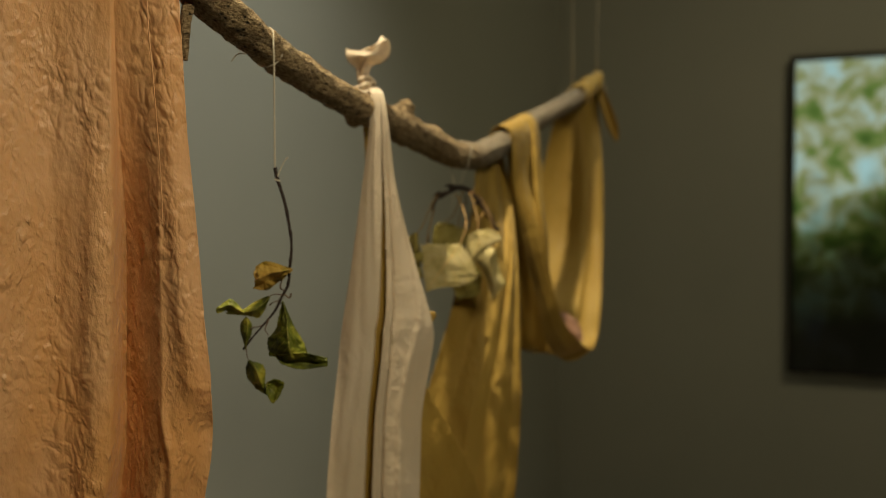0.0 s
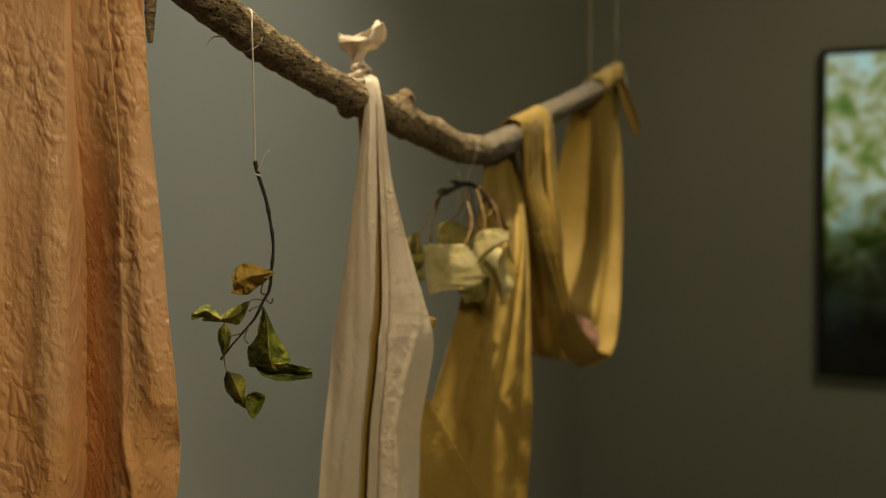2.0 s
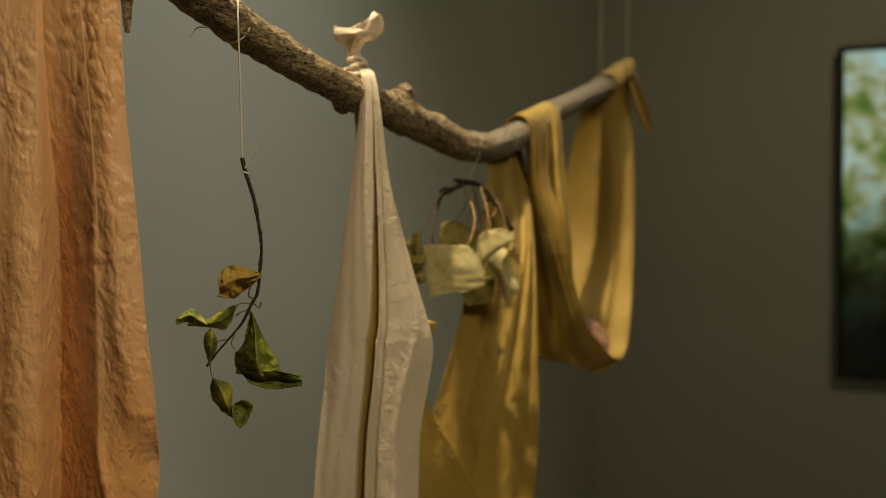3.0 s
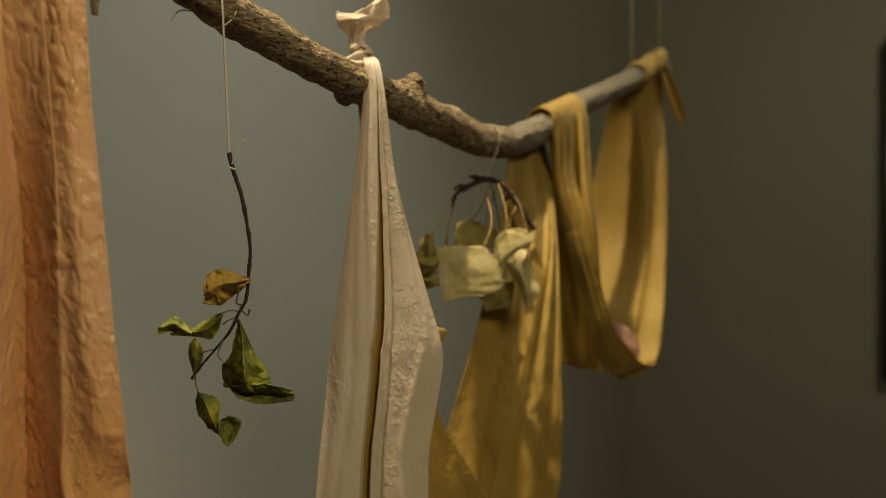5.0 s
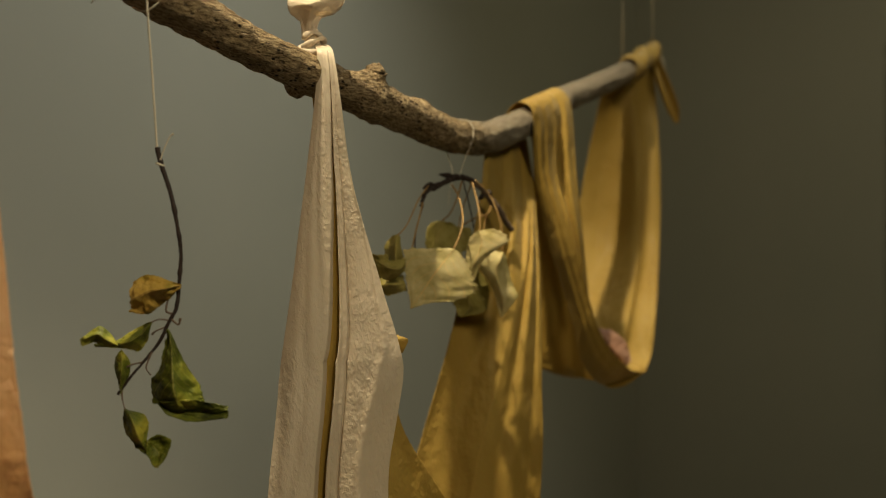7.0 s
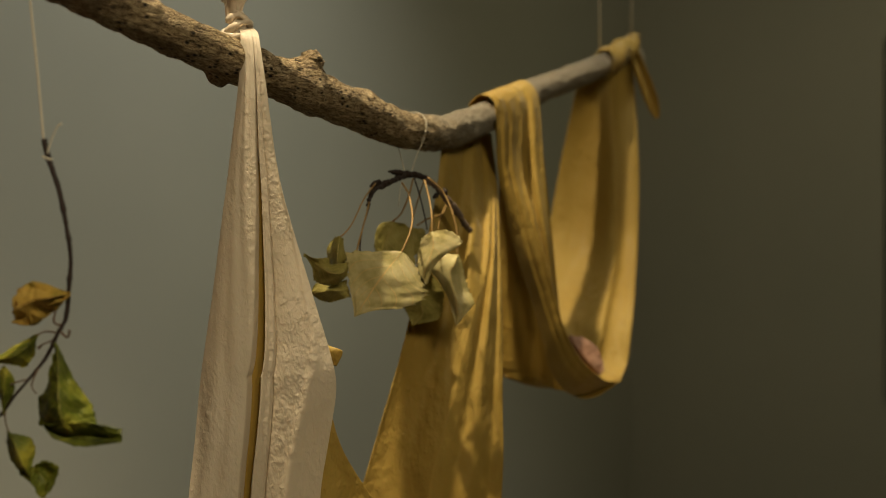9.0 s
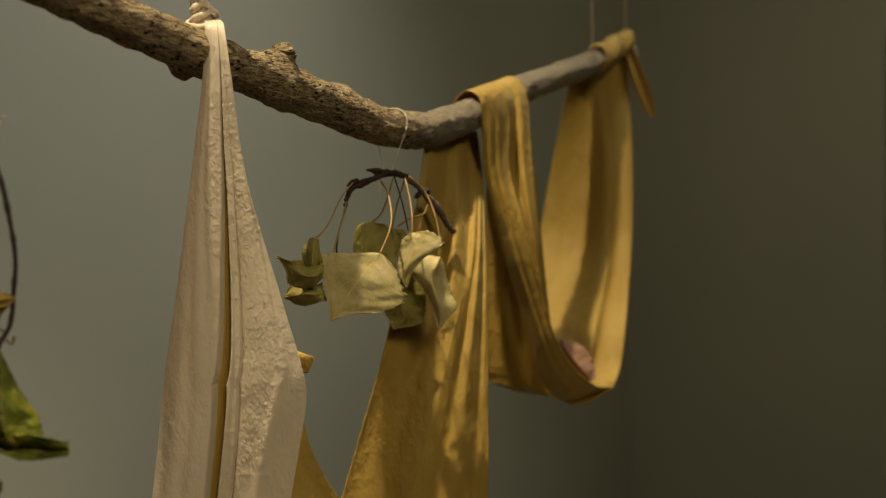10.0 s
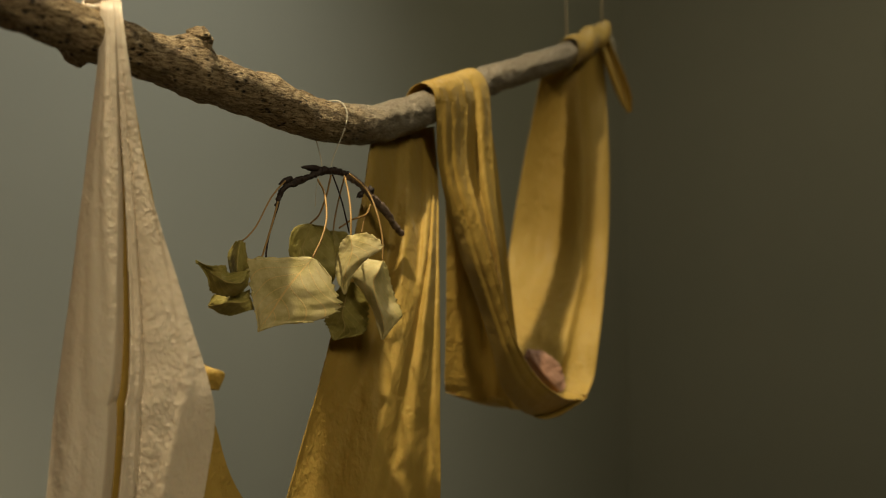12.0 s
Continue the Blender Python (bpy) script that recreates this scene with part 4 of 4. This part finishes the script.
thread = thing("thread", "white cotton thread looped over the branch", "thread")
part("line", tube_mesh([(-0.1818, 1.25, 1.545, 0.0009), (-0.1805, 1.238, 1.60, 0.0009), (-0.1785, 1.222, 1.658, 0.0009), (-0.1790, 1.2215, 1.680, 0.0009), (-0.1810, 1.230, 1.693, 0.0009), (-0.187, 1.246, 1.6990, 0.0009)], 40, 8), M_THREAD, thread)
ring = [(-0.190 + 0.0193 * (0.92 * math.cos(a)), 1.254 - 0.0193 * 0.39 * math.cos(a) + 0.006 * math.sin(a), 1.6765 + 0.0193 * math.sin(a), 0.0009) for a in np.linspace(0, 2 * math.pi, 17)]
part("loop", tube_mesh(ring, 60, 8), M_THREAD, thread)
part("loose_end", tube_mesh([(-0.203, 1.235, 1.668, 0.0006), (-0.216, 1.225, 1.668, 0.0006), (-0.224, 1.225, 1.660, 0.0005)], 20, 6), M_THREAD, thread)
part("loose_end", tube_mesh([(-0.180, 1.249, 1.537, 0.0006), (-0.175, 1.247, 1.548, 0.0006), (-0.170, 1.246, 1.557, 0.0006), (-0.167, 1.246, 1.5595, 0.0011)], 24, 6), M_THREAD, thread)
ring = [(-0.1795 + 0.003 * math.cos(a), 1.25 + 0.003 * math.sin(a), 1.5355 - 0.001 * math.cos(a), 0.0009) for a in np.linspace(0, 2 * math.pi, 9)]
part("knot", tube_mesh(ring, 24, 6), M_THREAD, thread)

# ---- cluster of pale poplar leaves ----
cluster = thing("leaf_cluster", "arched twig with pale dried poplar leaves on long stalks", "twig")
ARC = [(-0.016, 1.679, 1.503, 0.0016), (-0.011, 1.686, 1.519, 0.0024), (-0.002, 1.697, 1.526, 0.0032), (0.008, 1.711, 1.531, 0.0030), (0.018, 1.724, 1.537, 0.0036), (0.028, 1.737, 1.538, 0.0034), (0.040, 1.752, 1.535, 0.0030)]
part("dark_arm", tube_mesh(ARC, 120, 16, 0.0018, 240), M_TWIG, cluster)
ARM = [(0.038, 1.750, 1.535, 0.0030), (0.047, 1.762, 1.528, 0.0034), (0.056, 1.773, 1.518, 0.0032), (0.063, 1.782, 1.509, 0.0040), (0.072, 1.794, 1.497, 0.0040), (0.080, 1.804, 1.482, 0.0034), (0.086, 1.812, 1.473, 0.0028)]
part("grey_arm", tube_mesh(ARM, 100, 16, 0.0014, 240), M_TWIGB, cluster)
for a, b in (((-0.004, 1.694, 1.530), (-0.014, 1.684, 1.524)), ((0.020, 1.727, 1.5395), (0.003, 1.706, 1.541)), ((0.006, 1.71, 1.529), (-0.004, 1.70, 1.526)), ((0.052, 1.768, 1.517), (0.047, 1.762, 1.512)), ((0.060, 1.777, 1.516), (0.058, 1.775, 1.524))):
    a, b = Vector(a), Vector(b)
    part("bud", tube_mesh([(*a, 0.0022), (*a.lerp(b, 0.5), 0.0032), (*b, 0.0006)], 14, 10, 0.0005, 300), M_TWIG, cluster)
ROWS = [
    ((0.0241, 1.6500, 1.4544), (-0.0042, 0.0000, 0.0011), (0.0042, 0.0000, -0.0021)),
    ((0.0158, 1.6460, 1.4443), (-0.0220, -0.0080, 0.0120), (0.0263, 0.0040, -0.0083)),
    ((0.0063, 1.6380, 1.4319), (-0.0366, -0.0120, 0.0241), (0.0432, 0.0120, -0.0147)),
    ((-0.0034, 1.6360, 1.4193), (-0.0269, -0.0080, 0.0121), (0.0555, 0.0160, -0.0126)),
    ((-0.0116, 1.6340, 1.4062), (-0.0163, -0.0030, 0.0061), (0.0404, 0.0100, -0.0100)),
    ((-0.0189, 1.6330, 1.3961), (-0.0055, -0.0010, 0.0017), (0.0170, 0.0030, -0.0015)),
    ((-0.0230, 1.6320, 1.3885), (-0.0010, 0.0000, 0.0000), (0.0016, 0.0000, 0.0010)),
]
thicken(part("leaf", leaf_sheet(ROWS, 0.5, 0.20, 0.00, 0.022), M_PALE, cluster, "broad pale grey-green leaf with a toothed edge"), 0.0005)
ROWS = [
    ((-0.0389, 1.6360, 1.4713), (-0.0042, 0.0000, -0.0004), (0.0042, 0.0000, -0.0016)),
    ((-0.0385, 1.6260, 1.4612), (-0.0145, 0.0140, 0.0009), (0.0039, 0.0140, -0.0030)),
    ((-0.0388, 1.6240, 1.4470), (-0.0156, 0.0180, 0.0022), (0.0055, 0.0160, -0.0002)),
    ((-0.0398, 1.6300, 1.4314), (-0.0113, 0.0120, 0.0021), (0.0041, 0.0100, 0.0020)),
    ((-0.0417, 1.6360, 1.4214), (-0.0042, 0.0000, 0.0011), (0.0037, 0.0000, 0.0020)),
]
thicken(part("leaf", leaf_sheet(ROWS, 3.6, 0.06, 0.20, 0.060), M_OLIVE, cluster, "curled olive leaf"), 0.0005)
ROWS = [
    ((-0.0673, 1.5930, 1.4546), (-0.0005, 0.0000, 0.0010), (0.0010, 0.0000, -0.0010)),
    ((-0.0600, 1.6030, 1.4456), (0.0034, -0.0040, 0.0051), (-0.0014, 0.0040, -0.0062)),
    ((-0.0499, 1.6030, 1.4395), (0.0048, 0.0020, 0.0113), (-0.0121, 0.0120, -0.0120)),
    ((-0.0413, 1.6030, 1.4354), (-0.0027, 0.0100, 0.0086), (-0.0115, 0.0120, -0.0131)),
    ((-0.0307, 1.6070, 1.4350), (0.0016, 0.0120, 0.0110), (-0.0104, 0.0120, -0.0136)),
    ((-0.0272, 1.6190, 1.4394), (0.0001, 0.0020, 0.0050), (-0.0034, 0.0020, -0.0112)),
]
thicken(part("leaf", leaf_sheet(ROWS, 6.7, 0.20, 0.00, 0.060), M_OLIVE, cluster, "curled olive leaf"), 0.0005)
ROWS = [
    ((-0.0307, 1.6360, 1.4181), (-0.0024, 0.0020, 0.0087), (0.0019, 0.0000, -0.0098)),
    ((-0.0368, 1.6220, 1.4161), (-0.0064, 0.0140, 0.0074), (0.0007, 0.0100, -0.0094)),
    ((-0.0472, 1.6200, 1.4168), (-0.0086, 0.0140, 0.0100), (-0.0017, 0.0120, -0.0136)),
    ((-0.0589, 1.6260, 1.4140), (-0.0053, 0.0060, 0.0089), (0.0006, 0.0060, -0.0081)),
    ((-0.0691, 1.6320, 1.4132), (0.0000, 0.0000, 0.0015), (0.0010, 0.0000, -0.0016)),
]
thicken(part("leaf", leaf_sheet(ROWS, 9.8, 0.16, 0.00, 0.060), M_OLIVE, cluster, "curled olive leaf"), 0.0005)
ROWS = [
    ((0.0033, 1.7400, 1.4864), (-0.0029, 0.0000, 0.0001), (0.0040, 0.0000, -0.0012)),
    ((0.0013, 1.7400, 1.4775), (-0.0125, -0.0100, 0.0048), (0.0171, 0.0120, 0.0041)),
    ((-0.0044, 1.7360, 1.4619), (-0.0112, -0.0100, 0.0060), (0.0290, 0.0180, 0.0003)),
    ((0.0022, 1.7380, 1.4449), (-0.0169, -0.0080, 0.0073), (0.0247, 0.0140, -0.0009)),
    ((0.0187, 1.7400, 1.4322), (-0.0102, -0.0000, 0.0024), (0.0092, 0.0000, 0.0021)),
    ((0.0243, 1.7400, 1.4270), (-0.0006, 0.0000, 0.0006), (0.0006, 0.0000, 0.0006)),
]
thicken(part("leaf", leaf_sheet(ROWS, 12.9, 0.06, 0.00, 0.030), M_OLIVE, cluster, "olive leaf with one pale half"), 0.0005)
ROWS = [
    ((0.0512, 1.7000, 1.4741), (-0.0038, 0.0000, 0.0001), (0.0050, 0.0000, 0.0010)),
    ((0.0534, 1.6960, 1.4655), (-0.0147, 0.0140, 0.0006), (0.0190, -0.0080, 0.0105)),
    ((0.0524, 1.6940, 1.4553), (-0.0192, 0.0200, -0.0024), (0.0352, -0.0160, 0.0083)),
    ((0.0468, 1.6960, 1.4397), (-0.0135, 0.0160, -0.0010), (0.0228, -0.0080, 0.0123)),
    ((0.0425, 1.7000, 1.4277), (-0.0061, 0.0060, -0.0002), (0.0119, -0.0040, 0.0103)),
    ((0.0440, 1.7000, 1.4174), (-0.0011, 0.0000, 0.0011), (0.0017, 0.0000, 0.0016)),
]
thicken(part("leaf", leaf_sheet(ROWS, 16.0, 0.20, 0.00, 0.030), M_PALE, cluster, "pale grey-green leaf with a toothed edge"), 0.0005)
ROWS = [
    ((0.0760, 1.7350, 1.4483), (-0.0028, 0.0000, 0.0000), (0.0022, 0.0000, -0.0012)),
    ((0.0740, 1.7210, 1.4399), (-0.0163, 0.0020, 0.0107), (0.0065, 0.0200, -0.0031)),
    ((0.0686, 1.7190, 1.4280), (-0.0221, 0.0000, 0.0075), (0.0164, 0.0240, -0.0076)),
    ((0.0712, 1.7210, 1.4113), (-0.0154, 0.0060, 0.0076), (0.0186, 0.0220, -0.0050)),
    ((0.0755, 1.7270, 1.3942), (-0.0106, 0.0040, 0.0065), (0.0191, 0.0120, 0.0005)),
    ((0.0763, 1.7350, 1.3796), (-0.0067, 0.0000, 0.0029), (0.0085, 0.0000, 0.0027)),
    ((0.0744, 1.7350, 1.3701), (-0.0011, 0.0000, 0.0006), (0.0017, 0.0000, 0.0011)),
]
thicken(part("leaf", leaf_sheet(ROWS, 19.1, 0.20, 0.00, 0.030), M_PALE, cluster, "pale leaf folded along its midrib"), 0.0005)
ROWS = [
    ((0.0404, 1.7450, 1.4271), (-0.0046, 0.0000, 0.0001), (0.0046, 0.0000, -0.0001)),
    ((0.0378, 1.7390, 1.4106), (-0.0136, 0.0060, 0.0043), (0.0217, 0.0060, -0.0009)),
    ((0.0344, 1.7370, 1.3962), (-0.0213, 0.0120, -0.0041), (0.0252, 0.0120, -0.0035)),
    ((0.0357, 1.7410, 1.3823), (-0.0184, 0.0060, -0.0015), (0.0190, 0.0080, -0.0066)),
    ((0.0255, 1.7450, 1.3696), (-0.0023, 0.0000, 0.0000), (0.0035, 0.0000, 0.0011)),
]
thicken(part("leaf", leaf_sheet(ROWS, 22.2, 0.20, 0.00, 0.040), M_OLIVE, cluster, "shaded olive leaf"), 0.0005)
ROWS = [
    ((0.0222, 1.7620, 1.4792), (-0.0058, 0.0000, -0.0010), (0.0058, 0.0000, -0.0013)),
    ((0.0239, 1.7580, 1.4678), (-0.0135, 0.0040, 0.0019), (0.0122, 0.0040, 0.0089)),
    ((0.0248, 1.7580, 1.4569), (-0.0124, 0.0040, 0.0013), (0.0133, 0.0040, 0.0094)),
    ((0.0262, 1.7620, 1.4482), (-0.0046, 0.0000, 0.0001), (0.0059, 0.0000, 0.0022)),
]
thicken(part("leaf", leaf_sheet(ROWS, 25.3, 0.05, 0.00, 0.050), M_OLIVE, cluster, "shaded olive leaf"), 0.0005)
for bark, points in (
    (M_STEM, [(-0.0073, 1.6822, 1.5272, 0.0008), (-0.0170, 1.6650, 1.5110, 0.0008), (-0.0271, 1.6500, 1.4859, 0.0008), (-0.0342, 1.6400, 1.4747, 0.0008), (-0.0400, 1.6360, 1.4702, 0.0008)]),
    (M_STEM, [(-0.0133, 1.6760, 1.5075, 0.0009), (-0.0177, 1.6700, 1.4873, 0.0009), (-0.0221, 1.6600, 1.4664, 0.0009), (-0.0235, 1.6500, 1.4552, 0.0009)]),
    (M_TWIG, [(-0.0125, 1.6769, 1.5059, 0.0009), (-0.0200, 1.6700, 1.4794, 0.0009), (-0.0211, 1.6600, 1.4638, 0.0009), (-0.0206, 1.6550, 1.4544, 0.0009)]),
    (M_STEM, [(0.0180, 1.7095, 1.5288, 0.0010), (0.0263, 1.7000, 1.5152, 0.0010), (0.0330, 1.6750, 1.4916, 0.0010), (0.0314, 1.6600, 1.4733, 0.0010), (0.0241, 1.6500, 1.4544, 0.0010)]),
    (M_STEM, [(0.0291, 1.7211, 1.5334, 0.0009), (0.0234, 1.7250, 1.5143, 0.0009), (0.0136, 1.7350, 1.4952, 0.0009), (0.0033, 1.7400, 1.4864, 0.0009)]),
    (M_TWIG, [(0.0301, 1.7220, 1.5345, 0.0008), (0.0350, 1.7350, 1.5132, 0.0008), (0.0393, 1.7400, 1.4919, 0.0008), (0.0415, 1.7450, 1.4767, 0.0008)]),
    (M_STEM, [(0.0408, 1.7330, 1.5308, 0.0010), (0.0467, 1.7200, 1.5109, 0.0010), (0.0507, 1.7050, 1.4915, 0.0010), (0.0512, 1.7000, 1.4741, 0.0010)]),
    (M_STEM, [(0.0404, 1.7326, 1.5325, 0.0008), (0.0297, 1.7500, 1.5063, 0.0008), (0.0240, 1.7600, 1.4895, 0.0008), (0.0222, 1.7620, 1.4781, 0.0008)]),
    (M_STEM, [(0.0443, 1.7364, 1.5348, 0.0009), (0.0597, 1.7500, 1.5181, 0.0009), (0.0708, 1.7420, 1.4941, 0.0009), (0.0761, 1.7370, 1.4689, 0.0009), (0.0760, 1.7350, 1.4483, 0.0009)]),
    (M_STEM, [(0.0626, 1.7518, 1.5040, 0.0010), (0.0581, 1.7500, 1.4944, 0.0010), (0.0422, 1.7550, 1.4891, 0.0010), (0.0284, 1.7600, 1.4814, 0.0010)]),
    (M_STEM, [(0.0626, 1.7518, 1.5040, 0.0008), (0.0560, 1.7520, 1.4900, 0.0008), (0.0532, 1.7500, 1.4764, 0.0008)]),
):
    part("stalk", tube_mesh(points, 30, 8), bark, cluster)
hang = thing("thread", "thin pale thread that holds the leaf cluster under the branch", "thread")
ring = [(0.023 + 0.0206 * 0.92 * math.cos(a) + 0.004 * math.sin(a), 1.751 - 0.0206 * 0.39 * math.cos(a), 1.5885 + 0.0208 * math.sin(a), 0.0005) for a in np.linspace(0, 2 * math.pi, 17)]
part("loop", tube_mesh(ring, 60, 8), M_THREAD, hang)
part("line", tube_mesh([(0.040, 1.742, 1.580, 0.0005), (0.030, 1.738, 1.555, 0.0005), (0.025, 1.734, 1.538, 0.0005)], 20, 6), M_THREAD, hang)
part("line", tube_mesh([(0.008, 1.752, 1.573, 0.0005), (0.016, 1.738, 1.550, 0.0005), (0.018, 1.730, 1.538, 0.0005)], 20, 6), M_THREAD, hang)
part("loose_end", tube_mesh([(0.018, 1.724, 1.537, 0.0004), (0.014, 1.722, 1.520, 0.0004), (0.013, 1.72, 1.503, 0.0004)], 20, 6), M_THREAD, hang)
